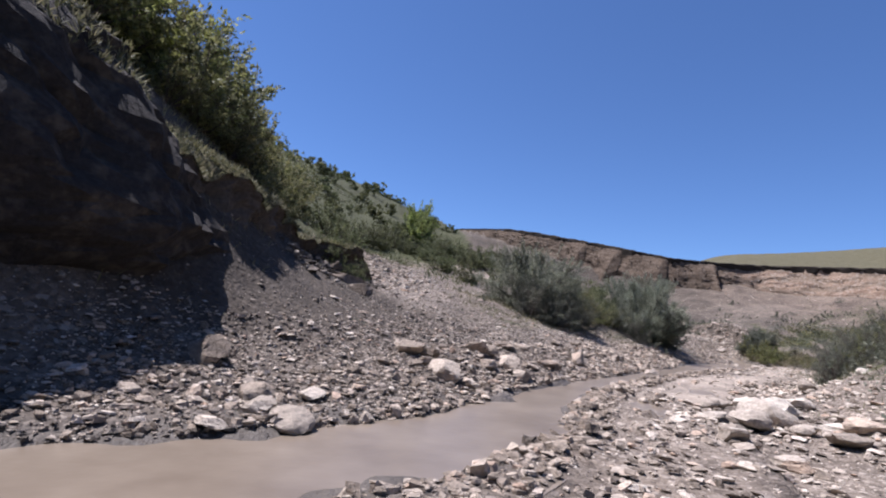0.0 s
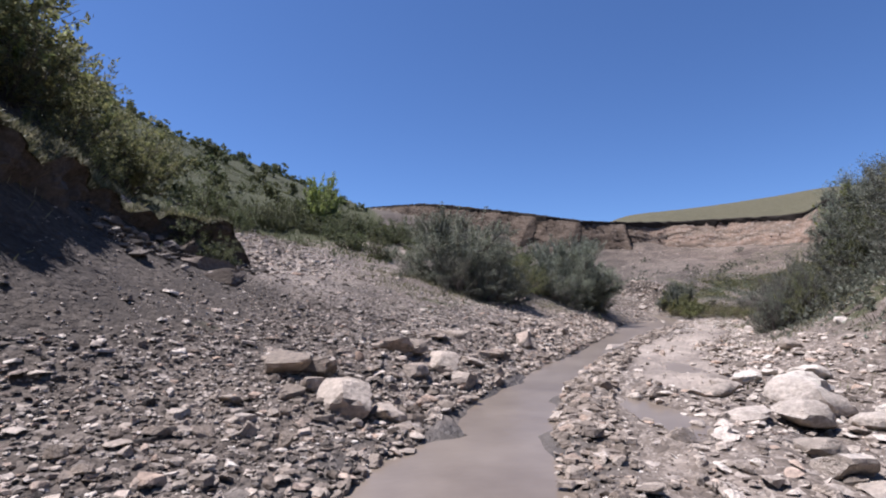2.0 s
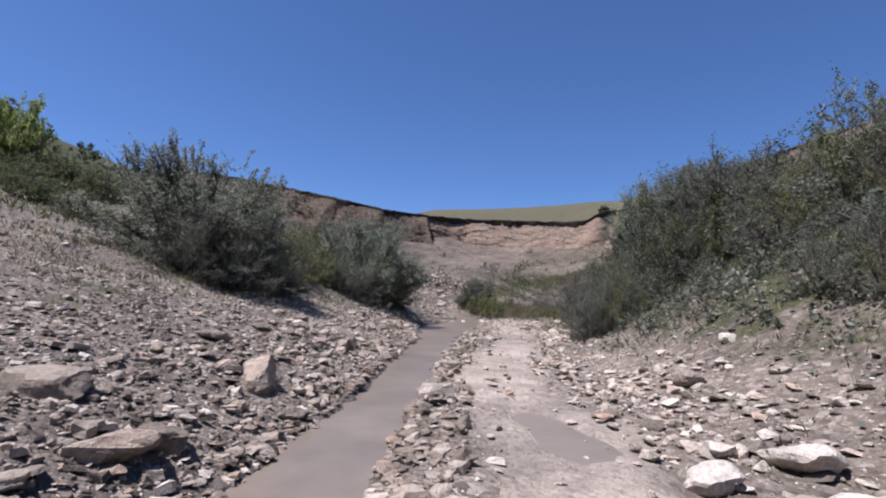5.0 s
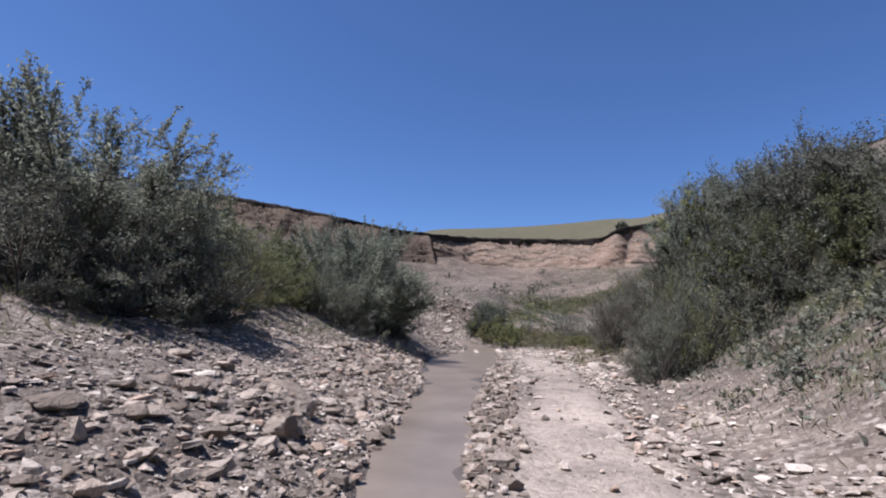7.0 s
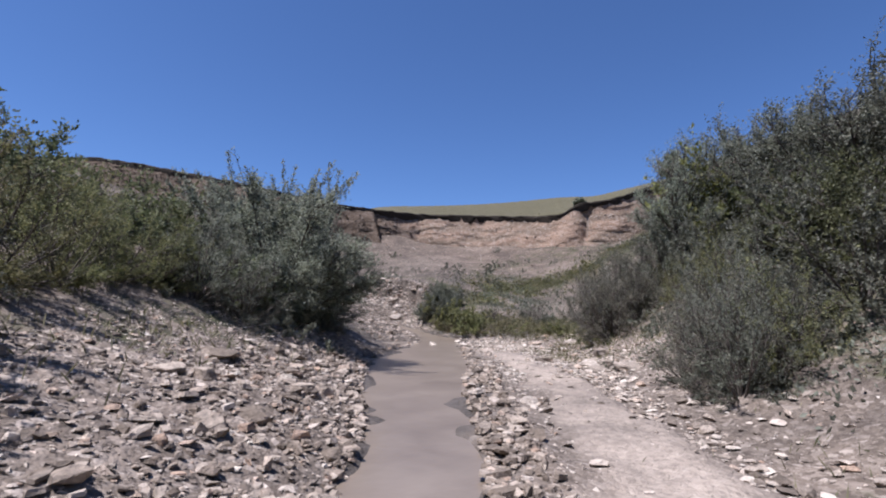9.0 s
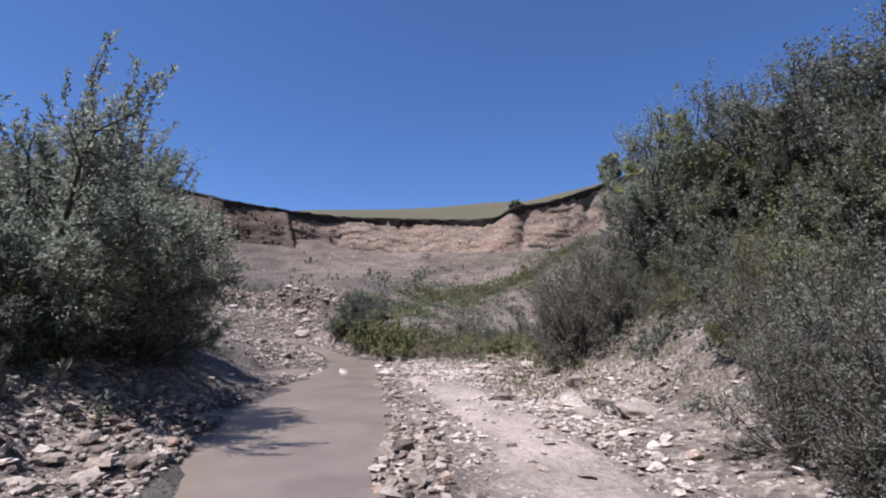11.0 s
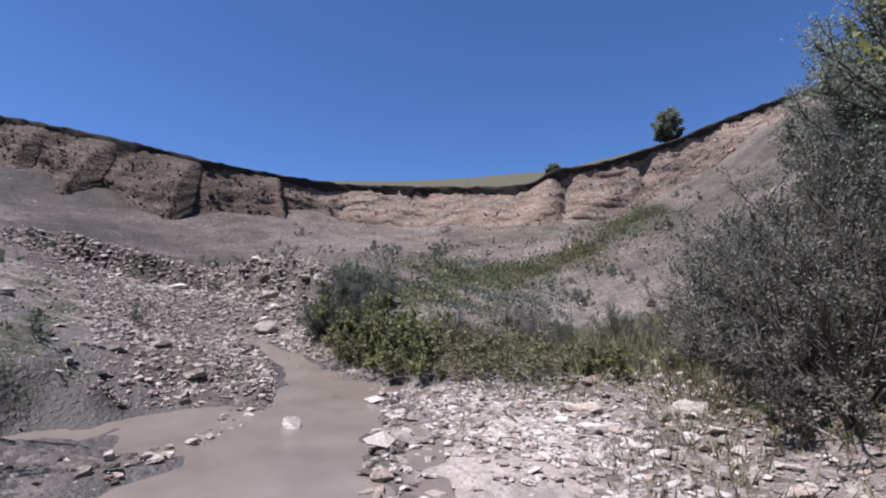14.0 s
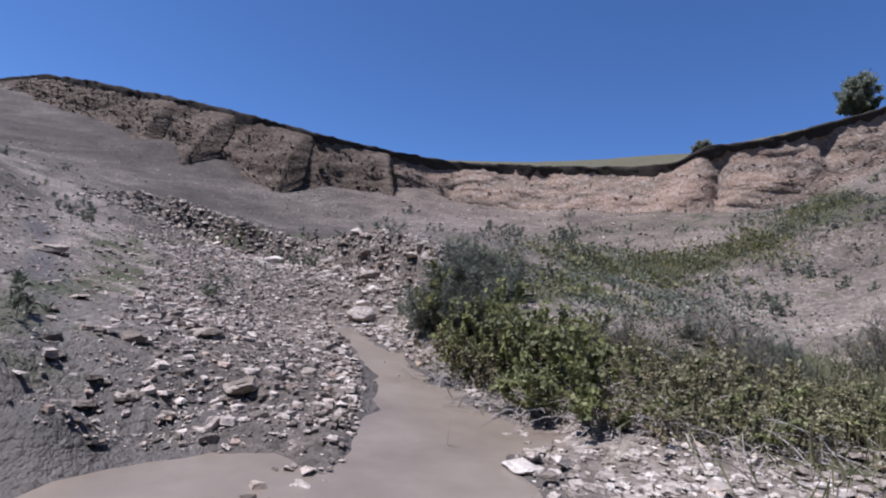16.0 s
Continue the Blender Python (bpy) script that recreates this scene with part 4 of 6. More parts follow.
def scatter(name, label, xy, size, shapes, material, r, sink=0.25, category="stones", z=None, tip=0.14, single="", count=280):
    """Many stones as one joined mesh; the largest near the track as pieces of their own."""
    n = len(xy)
    z = ground_at(xy[:, 0], xy[:, 1]) if z is None else z
    if name in ("gravel", "scree", "fine_chips"):
        size = size * (1 - 0.42 * smoothstep(1.0, 2.2, z))
    size = np.minimum(size, 0.15) if single else size
    rot = turn_matrices(n, r, tip)
    stretch = r.uniform(0.65, 1.25, (n, 3)) * size[:, None]
    which = r.integers(0, len(shapes), n)
    vs, fs, base = [], [], 0
    alone = np.zeros(n, bool)
    if single:
        bd, _ = line_distance(xy[:, 0], xy[:, 1], bed_line)
        rank = np.where((bd < 5.5) & (xy[:, 1] > 4.5) & (xy[:, 1] < 47), size, 0)
        alone[np.argsort(-rank)[:count]] = True
        own = [mesh_of(single, v, f, material) for v, f in shapes]
        for i in np.nonzero(alone)[0]:
            piece = part(single, own[which[i]], ground)
            turn = Matrix([list(q) for q in rot[i]]).to_4x4()
            piece.matrix_world = Matrix.Translation((xy[i, 0], xy[i, 1], z[i] + size[i] * sink)) @ turn @ Matrix.Diagonal((*stretch[i], 1))
    for s, (v, f) in enumerate(shapes):
        m = np.nonzero((which == s) & ~alone)[0]
        if not len(m):
            continue
        w = np.einsum("nij,nkj->nki", rot[m], v[None] * stretch[m][:, None])
        w += np.column_stack((xy[m], z[m] + size[m] * sink))[:, None]
        vs.append(w.reshape(-1, 3))
        fs.append((f[None] + (np.arange(len(m)) * len(v))[:, None, None] + base).reshape(-1, 3))
        base += len(m) * len(v)
    ob = new(name, mesh_of(name, np.vstack(vs), np.vstack(fs), material))
    return tagged(ob, label, category, kind="stuff")


def along(line, n, spread, r, a=0.0, b=1.0):
    """Random plan points beside a line."""
    u = r.uniform(a, b, n) * (len(line) - 1)
    i = np.minimum(u.astype(int), len(line) - 2)
    p = line[i, :2] + (line[i + 1, :2] - line[i, :2]) * (u - i)[:, None]
    return p + r.normal(0, 1, (n, 2)) * spread


def muddy(xy):
    """The trampled mud flat on the west side of the upper stream."""
    x, y = xy[:, 0], xy[:, 1]
    d, i = line_distance(x, y, stream_line)
    way = np.gradient(stream_line[:, :2], axis=0)[i]
    west = way[:, 0] * (y - stream_line[i, 1]) - way[:, 1] * (x - stream_line[i, 0]) > 0
    return west & (y > 32.5) & (y < 44) & (x > 16.5) & ~((y > 38.2) & (x > 21.4 + 0.5 * value_noise(x, y, 1.1, 84))) & (d < 4.5 + value_noise(x, y, 1.5, 83))


def dry(xy, margin=0.05):
    d, i = line_distance(xy[:, 0], xy[:, 1], stream_line)
    t, _ = line_distance(xy[:, 0], xy[:, 1], track_line)
    worn = (t < 0.75 + 0.25 * value_noise(xy[:, 0], xy[:, 1], 1.1, 81)) & (np.random.default_rng(len(xy)).uniform(0, 1, len(xy)) < 0.9)
    out = (d > stream_line[i, 2] * 0.95 + margin) & ~worn
    for px, py, a, b, turn in PUDDLES[:1]:
        c, s = math.cos(turn), math.sin(turn)
        u, v = (xy[:, 0] - px) * c + (xy[:, 1] - py) * s, -(xy[:, 0] - px) * s + (xy[:, 1] - py) * c
        out &= np.hypot(u / a, v / b) > 1.0
    return out


def beside(line, n, d0, d1, r, a=0.0, b=1.0):
    """Random plan points at a lateral distance from the water's edge (positive: on its left)."""
    u = r.uniform(a, b, n) * (len(line) - 1)
    i = np.minimum(u.astype(int), len(line) - 2)
    tg = line[i + 1, :2] - line[i, :2]
    p = line[i, :2] + tg * (u - i)[:, None]
    tg = tg / np.linalg.norm(tg, axis=1)[:, None]
    d = r.uniform(d0, d1, n)
    d = d + np.sign(d) * line[i, 2]
    return p + np.stack((-tg[:, 1], tg[:, 0]), 1) * d[:, None]


def thin_out(p, r):
    """Fewer stones where the grassy bank comes down to the track."""
    d, _ = line_distance(p[:, 0], p[:, 1], track_line)
    return p[~((p[:, 1] > 17.0) & (p[:, 1] < 26.5) & (d > 1.5) & (r.uniform(0, 1, len(p)) < 0.72))]


def gravel():
    r = np.random.default_rng(11)
    lb = resample(LEFT_BANK, 0.5)
    rf = resample(RIGHT_FOOT, 0.5)
    keep = lambda p: p[dry(p) & ~(muddy(p) & (np.random.default_rng(len(p) + 1).uniform(0, 1, len(p)) < 0.86))]
    p = keep(np.vstack((beside(stream_line, 9500, -0.1, 3.6, r, 0.42, 0.86), along(lb, 7000, 1.7, r))))
    scatter("gravel", "loose grey-brown flat chips of gravel on the bank", p, r.lognormal(-3.3, 0.5, len(p)), MIXED, ROCK, r, single="flat_stone")
    p = keep(np.vstack((beside(stream_line, 4600, -0.25, 1.9, r, 0.42, 0.88), beside(stream_line, 3800, -0.75, 0.2, r, 0.44, 0.80))))
    p = p[~muddy(p) | (r.uniform(0, 1, len(p)) < 0.25)]
    scatter("rubble", "brownish angular limestone rubble beside the stream", p, r.lognormal(-3.0, 0.55, len(p)), BLOCKS, BLOCK, r, single="stone")
    p = keep(np.vstack((along(rf, 4600, 0.85, r, 0.1) - np.array((1.0, -0.7)), beside(stream_line, 2200, -3.6, -1.0, r, 0.40, 0.75))))
    p = thin_out(p, r)
    scatter("cobbles", "pale cobbles heaped along the foot of the slope", p, r.lognormal(-2.75, 0.48, len(p)), ROCKS[:4] + CHIPS[:4], ROCK, r, single="cobble")
    p = np.column_stack((r.uniform(-6.5, 4.5, 21000), r.uniform(4.0, 25, 21000)))
    d, i = line_distance(p[:, 0], p[:, 1], stream_line)
    way = np.gradient(stream_line[:, :2], axis=0)[i]
    left = way[:, 0] * (p[:, 1] - stream_line[i, 1]) - way[:, 1] * (p[:, 0] - stream_line[i, 0]) > 0
    z = ground_at(p[:, 0], p[:, 1])
    p = keep(p[left & (d < 9) & ((z < 1.25) | (p[:, 0] > -0.6) | (r.uniform(0, 1, len(p)) < 0.06))])
    scatter("scree", "dark shale chips fallen from the cliff", p, r.lognormal(-3.5, 0.5, len(p)), MIXED + SHARDS[:4], SCREE, r)
    p = np.vstack((beside(stream_line, 900, -1.6, 0.3, r, 0.30, 0.5), beside(stream_line, 1500, -0.4, 0.25, r, 0.5, 1.0), beside(stream_line, 900, 0.0, 0.5, r, 0.75, 1.0)))
    p = p[~muddy(p) | (r.uniform(0, 1, len(p)) < 0.3)]
    scatter("wet_stones", "wet dark stones lying in the shallow water", p, r.lognormal(-2.9, 0.45, len(p)), MIXED, SHALE, r, 0.5)
    p = np.vstack((along(resample([(27.6, 43.4), (27.2, 47), (27, 52), (26, 57)], 0.5), 3200, 1.0, r), along(resample([(22.6, 35.6), (23.6, 41), (24, 47), (24.6, 54)], 0.5), 8500, 2.0, r)))
    d, _ = line_distance(p[:, 0], p[:, 1], road_line)
    p = keep(p[(d > 1.3) | (r.uniform(0, 1, len(p)) < 0.16)])
    scatter("shale_rubble", "grey shale and limestone plates above the stream", p, r.lognormal(-3.0, 0.58, len(p)), PLATES, SHALE, r, 0.15, single="shale_plate", count=200)
    p = along(ledge_line, 3200, 0.4, r, 0.05, 0.9)
    scatter("ledge_rubble", "dark angular blocks sticking out of the earth step", p, r.lognormal(-2.65, 0.45, len(p)), BLOCKS, SHALE, r)
    p = keep(np.vstack((beside(stream_line, 26000, -0.3, 4.2, r, 0.40, 0.92), along(lb, 12000, 1.9, r))))
    p = p[~((p[:, 0] < -1.9) & (p[:, 1] > 8.6) & (ground_at(p[:, 0], p[:, 1]) > 0.9) & (r.uniform(0, 1, len(p)) < 0.85))]
    scatter("fine_chips", "fine brownish stone chips covering the bank", p, r.lognormal(-3.75, 0.4, len(p)), SHARDS, ROCK, r, 0.1)
    p = keep(np.column_stack((r.uniform(-6.0, 1.0, 12000), r.uniform(5, 16, 12000))))
    p = p[(ground_at(p[:, 0], p[:, 1]) < 1.05) | (p[:, 0] > -0.8) | (r.uniform(0, 1, len(p)) < 0.12)]
    scatter("shale_chips", "fine dark flat shale chips below the cliff", p, r.lognormal(-3.6, 0.42, len(p)), SHARDS, SCREE, r, 0.1)
    p = keep(np.vstack((beside(stream_line, 14000, -4.4, -0.3, r, 0.36, 0.84), along(rf, 9000, 0.8, r, 0.2) - np.array((0.9, -0.6)))))
    p = thin_out(p, r)
    scatter("bar_chips", "fine pale stone chips on the gravel bar", p, r.lognormal(-3.65, 0.4, len(p)), SHARDS, PALE, r, 0.1)
    p = np.vstack((along(resample([(22.0, 36.0), (22.6, 44), (24, 54)], 0.5), 16000, 2.4, r), along(ledge_line, 6000, 1.6, r)))
    d, _ = line_distance(p[:, 0], p[:, 1], road_line)
    p = keep(p[(d > 1.6) | (r.uniform(0, 1, len(p)) < 0.25)])
    scatter("debris_chips", "fine grey stone chips on the muddy slope", p, r.lognormal(-3.6, 0.45, len(p)), SHARDS, SHALE, r, 0.1)
    s = soften(resample(STEP_LINE, 0.15), 3)[:, :2]
    w = np.gradient(s, axis=0)
    out = np.column_stack((w[:, 1], -w[:, 0])) / np.linalg.norm(w, axis=1)[:, None]
    i = r.integers(len(s) * 11 // 20, len(s), 420)
    p = s[i] + out[i] * r.gamma(2.0, 0.28, 420)[:, None] + r.normal(0, 0.12, (420, 2))
    scatter("step_rubble", "angular brown blocks fallen from the rock step", p, r.lognormal(-2.75, 0.5, len(p)), BLOCKS, SCREE, r)
    p = along(resample(SIDE_GULLY, 0.5), 3000, 1.3, r)
    scatter("gully_stones", "brownish stones in the steep side gully", p, r.lognormal(-2.8, 0.45, len(p)), MIXED, ROCK, r)
    p = keep(np.vstack((along(resample([(23.6, 32.2), (25.4, 33.6), (26.6, 35.6)], 0.3), 2600, 0.75, r), along(resample([(19, 27.0), (24.5, 30.4)], 0.3), 1900, 0.9, r),
                        along(resample([(27.6, 42.6), (28.2, 44.6), (27.8, 48), (26.6, 53)], 0.3), 900, 0.6, r))))
    scatter("pale_stones", "bleached pale limestone pieces on the gravel bar", p, r.lognormal(-2.85, 0.45, len(p)), MIXED, PALE, r, single="pale_stone")
    p = along(resample(RIGHT_BANK, 0.5), 6000, 1.6, r, 0.1)
    scatter("bank_gravel", "small stones on the steep earth bank", p, r.lognormal(-3.2, 0.5, len(p)), SHARDS + CHIPS[:3], SHALE, r)
    # debris of the bowl
    p = np.column_stack((r.uniform(18, 58, 15000), r.uniform(40, 78, 15000)))
    d, _ = rim_distance(p[:, 0], p[:, 1])
    p = p[(d < -1.5) & ((p[:, 0] > 34) | (r.uniform(0, 1, len(p)) < 0.4))]
    p = p[r.uniform(0, 1, len(p)) < 0.55]
    scatter("talus_debris", "scattered stones over the landslide debris", p, r.lognormal(-2.95, 0.5, len(p)), SHARDS + PLATES[:4], SHALE, r)
    n = 5200
    i, j = r.integers(50, scarp_pts.shape[0] - 30, n), r.integers(5, 35, n)
    q = scarp_pts[i, j] + r.normal(0, 0.08, (n, 3))
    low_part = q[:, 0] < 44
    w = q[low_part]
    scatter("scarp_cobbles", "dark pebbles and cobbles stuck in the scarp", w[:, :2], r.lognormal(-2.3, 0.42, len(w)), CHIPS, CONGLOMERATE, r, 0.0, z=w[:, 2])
    w = q[~low_part & ((q[:, 2] * 0.9 + 0.3 * np.sin(q[:, 0])) % 1.0 < 0.4)]
    scatter("scarp_pebbles", "pale pebbles in bands across the pinkish scarp", w[:, :2], r.lognormal(-2.6, 0.4, len(w)), CHIPS, SHALE, r, 0.0, z=w[:, 2])


gravel()


def boulder_mesh(seed, flat):
    """A bedded block: a worn box with broken corners and uneven beds."""
    r = np.random.default_rng(seed)
    bm = bmesh.new()
    bmesh.ops.create_cube(bm, size=2.0)
    bmesh.ops.subdivide_edges(bm, edges=bm.edges[:], cuts=5, use_grid_fill=True)
    cuts = []
    for _ in range(9):
        n = Vector((r.normal(), r.normal(), r.normal() * 0.7)).normalized()
        cuts.append((n, r.uniform(0.62, 0.98)))
    lean = r.normal(0, 0.18, 2)
    for w in bm.verts:
        p = w.co.copy()
        p = p * 0.6 + p.normalized() * 0.42
        p.x *= 1.0 + 0.16 * noise.noise(Vector((seed, p.y * 0.8, p.z)))
        for n, d in cuts:
            over = p.dot(n) - d
            if over > 0:
                p -= n * over
        bed = 0.09 * noise.noise(Vector((seed * 1.7, 0.5 * math.atan2(p.y, p.x), p.z * 5.5)))
        p.x, p.y = p.x * (1 + bed) + lean[0] * p.z, p.y * (1 + bed) + lean[1] * p.z
        p += p.normalized() * 0.07 * noise.fractal(p * 3.0 + Vector((seed, 0, 0)), 0.8, 2.0, 4)
        w.co = (p.x, p.y, p.z * flat)
    bmesh.ops.triangulate(bm, faces=bm.faces)
    me = bpy.data.meshes.new("boulder")
    bm.to_mesh(me)
    bm.free()
    me.polygons.foreach_set("use_smooth", np.full(len(me.polygons), True))
    me.set_sharp_from_angle(angle=radians(24))
    return me


def cobble_mesh(seed, flat):
    """A water-worn boulder: rounded, with a few broken flats."""
    r = np.random.default_rng(seed)
    bm = bmesh.new()
    bmesh.ops.create_icosphere(bm, subdivisions=3, radius=1.0)
    cuts = [(Vector(r.normal(size=3)).normalized(), r.uniform(0.55, 0.85)) for _ in range(9)]
    for w in bm.verts:
        p = w.co.copy()
        p += p * 0.22 * noise.noise(p * 1.1 + Vector((seed, 3, 0)))
        for n, d in cuts:
            over = p.dot(n) - d
            if over > 0:
                p -= n * over * 0.86
        p += p.normalized() * 0.15 * noise.fractal(p * 2.6 + Vector((0, seed, 0)), 0.9, 2.0, 4)
        w.co = (p.x, p.y, p.z * flat)
    me = bpy.data.meshes.new("cobble")
    bm.to_mesh(me)
    bm.free()
    me.polygons.foreach_set("use_smooth", np.full(len(me.polygons), True))
    me.set_sharp_from_angle(angle=radians(36))
    return me


COBBLES = [cobble_mesh(500 + s, 0.65 + 0.06 * (s % 4)) for s in range(7)]
BOULDERS = [boulder_mesh(200 + s, 0.5 + 0.07 * (s % 5)) for s in range(10)]


def boulder(x, y, size, kind, material, label, flat=1.0, turn=None, group="boulders along the stream", name="boulder", sink=0.25):
    pool = COBBLES if material == PALE and size > 0.42 else BOULDERS
    me = pool[kind % len(pool)]
    key = me.name + material.name
    if key not in bpy.data.meshes:
        me = me.copy()
        me.name = key
        me.materials.append(material)
    else:
        me = bpy.data.meshes[key]
    ob = new(name, me)
    turn = random.uniform(0, 360) if turn is None else turn
    ob.matrix_world = pose(x, y, float(ground_at(x, y)) + size * 0.5 * flat * sink, random.uniform(-10, 10), random.uniform(-10, 10), turn) @ Matrix.Diagonal((size * 0.62, size * 0.5, size * 0.55 * flat, 1))
    return tagged(ob, label, "rock", group)


def boulders():
    early = [  # x, y, size, kind, flat
        (0.3, 11.45, 0.5, 0, 1.2), (-0.02, 11.45, 0.56, 1, 1.2), (0.58, 10.68, 0.62, 2, 1.0), (0.3, 10.95, 0.34, 3, 0.9), (1.08, 10.75, 0.44, 7, 0.7), (0.72, 11.3, 0.4, 4, 0.6), (0.05, 10.7, 0.28, 5, 0.8), (2.5, 14.9, 0.58, 8, 0.4),
        (3.19, 15.65, 0.56, 9, 0.4), (5.2, 16.8, 0.48, 4, 1.1), (3.64, 14.7, 0.46, 5, 0.95), (1.8, 13.3, 0.42, 6, 1.1), (2.27, 13.0, 0.52, 2, 1.05), (2.5, 12.65, 0.44, 1, 1.1), (1.5, 13.1, 0.44, 8, 0.9), (-2.95, 8.75, 0.58, 7, 1.1), (3.04, 13.9, 0.4, 0, 0.8),
        (4.0, 15.0, 0.37, 3, 0.8), (5.4, 16.1, 0.3, 7, 0.8), (1.7, 12.3, 0.35, 9, 0.7)]
    later = [(8.25, 21.1, 0.44, 4, 1.0), (7.76, 19.95, 0.32, 3, 1.2), (7.64, 20.65, 0.24, 5, 0.9), (8.86, 21.5, 0.24, 0, 0.9), (9.5, 21.9, 0.3, 9, 0.7), (7.2, 19.8, 0.26, 8, 0.6), (11.6, 27.3, 0.5, 8, 0.4), (10.6, 25.8, 0.36, 1, 0.6),
             (10.6, 24.4, 0.32, 6, 0.7), (11.1, 24.6, 0.3, 2, 0.7), (12.4, 26.2, 0.34, 9, 0.5), (23.2, 39.3, 0.42, 0, 0.8), (23.1, 40.8, 0.34, 3, 0.6), (21.2, 45.3, 0.5, 6, 0.6)]
    for x, y, s, k, f in early + later:
        boulder(x, y, s, k, BLOCK, "brownish-beige angular limestone block on the stream bank", f)
    for x, y, s, k, f in [(-1.37, 7.14, 0.54, 5, 0.5), (-1.8, 7.3, 0.32, 8, 0.6), (-2.14, 6.7, 0.36, 9, 0.3), (-1.35, 8.2, 0.33, 2, 0.45)]:
        boulder(x, y, s, k, PALE, "pale beige rounded stone lying in the shallow water", f * 1.2, sink=0.5)
    for x, y, s, k, f in [(6.9, 10.7, 0.85, 2, 0.85), (7.8, 11.5, 0.85, 1, 0.8), (6.2, 10.1, 0.68, 4, 0.85), (6.3, 11.7, 0.5, 5, 0.6), (5.5, 10.3, 0.6, 6, 0.35), (9.0, 12.5, 0.62, 8, 0.6), (7.9, 12.8, 0.5, 3, 0.6), (8.0, 9.8, 0.72, 0, 0.6),
                          (6.8, 12.1, 0.46, 7, 0.6), (7.1, 9.0, 0.6, 0, 0.6), (4.7, 8.4, 0.4, 4, 0.8), (5.4, 8.1, 0.42, 9, 0.6), (7.9, 12.1, 0.46, 2, 0.6), (7.0, 9.9, 0.46, 5, 0.7), (11.1, 14.9, 0.5, 7, 0.9), (5.06, 8.9, 0.43, 1, 0.7)]:
        boulder(x, y, s, k, PALE, "pale rounded boulder on the gravel beside the slope", f, sink=0.5)
    for x, y, s, k, f in [(25.2, 29.5, 0.6, 0, 0.9), (22.4, 29.8, 0.6, 9, 0.4), (22.3, 27.8, 0.6, 5, 0.6), (22.3, 26.9, 0.75, 6, 0.6), (23.2, 28.0, 0.6, 2, 0.5), (27.5, 32.3, 0.45, 3, 0.8), (23.0, 28.5, 0.6, 8, 0.7), (24.0, 29.1, 0.5, 1, 0.7),
                          (26.9, 34.3, 0.4, 6, 0.6), (27.0, 33.7, 0.55, 8, 0.6), (26.3, 33.2, 0.4, 4, 0.5), (24.2, 37.8, 0.55, 5, 0.35), (23.2, 36.1, 0.3, 4, 0.9), (25.2, 36.7, 0.35, 7, 0.5),
                          (27.9, 45.0, 0.8, 3, 0.7), (28.6, 46.3, 0.6, 7, 0.7), (27.6, 52, 0.9, 1, 0.6), (33.2, 36.2, 0.6, 2, 0.6)]:
        boulder(x, y, s, k, PALE, "bleached white limestone slab among the pebbles", f)
    for x, y, s, k, f in [(-2.3, 16.4, 1.2, 0, 1.0), (-1.7, 15.7, 0.8, 3, 0.8), (-2.6, 17.3, 1.0, 6, 1.0)]:
        boulder(x, y, s, k, CONGLOMERATE, "dark shale outcrop sticking out of the slope", f, sink=-0.2, group="outcrop rocks", name="outcrop_rock")
    r = np.random.default_rng(5)
    for line, n, spread, material, label in ((resample(LEFT_FOOT, 0.5), 90, 1.0, BLOCK, "brownish-beige angular limestone block on the stream bank"),
                                             (resample(RIGHT_FOOT, 0.5) - np.array((0.9, -0.6, 0)), 80, 0.75, PALE, "pale rounded boulder on the gravel beside the slope"),
                                             (np.array([(27.8, 42.8), (28.2, 46.0), (27.2, 52)]), 46, 0.6, PALE, "bleached white limestone slab among the pebbles")):
        p = along(line, n, spread, r, 0.3 if len(line) > 5 else 0.0)
        p = p[~muddy(p)]
        for x, y in thin_out(p[dry(p, 0.15)], r) if material == PALE else p[dry(p, 0.15)]:
            boulder(x, y, float(r.lognormal(-1.62, 0.32)), int(r.integers(0, 10)), material, label, float(r.uniform(0.5, 1.0)))


boulders()


# ---- shrubs and trees ----
def tube(path, r0, r1, sides=4):
    path = np.asarray(path)
    n = len(path)
    d = np.gradient(path, axis=0)
    d /= np.linalg.norm(d, axis=1)[:, None] + 1e-9
    a = np.cross(d, (0.31, 0.17, 0.93))
    a /= np.linalg.norm(a, axis=1)[:, None] + 1e-9
    b = np.cross(d, a)
    rad = np.linspace(r0, r1, n)[:, None, None]
    th = np.arange(sides) / sides * 2 * np.pi
    v = path[:, None] + rad * (a[:, None] * np.cos(th)[None, :, None] + b[:, None] * np.sin(th)[None, :, None])
    k = np.arange(n * sides).reshape(n, sides)
    f = np.stack((k[:-1], np.roll(k, -1, 1)[:-1], np.roll(k, -1, 1)[1:], k[1:]), -1).reshape(-1, 4)
    return v.reshape(-1, 3), f


def bend(start, way, length, steps, r, wander=0.25, lift=0.0):
    p, d = [np.array(start, float)], np.array(way, float)
    for _ in range(steps):
        d = d + r.normal(0, wander, 3) / steps + np.array((0, 0, lift)) / steps
        d /= np.linalg.norm(d)
        p.append(p[-1] + d * length / steps)
    return np.array(p)


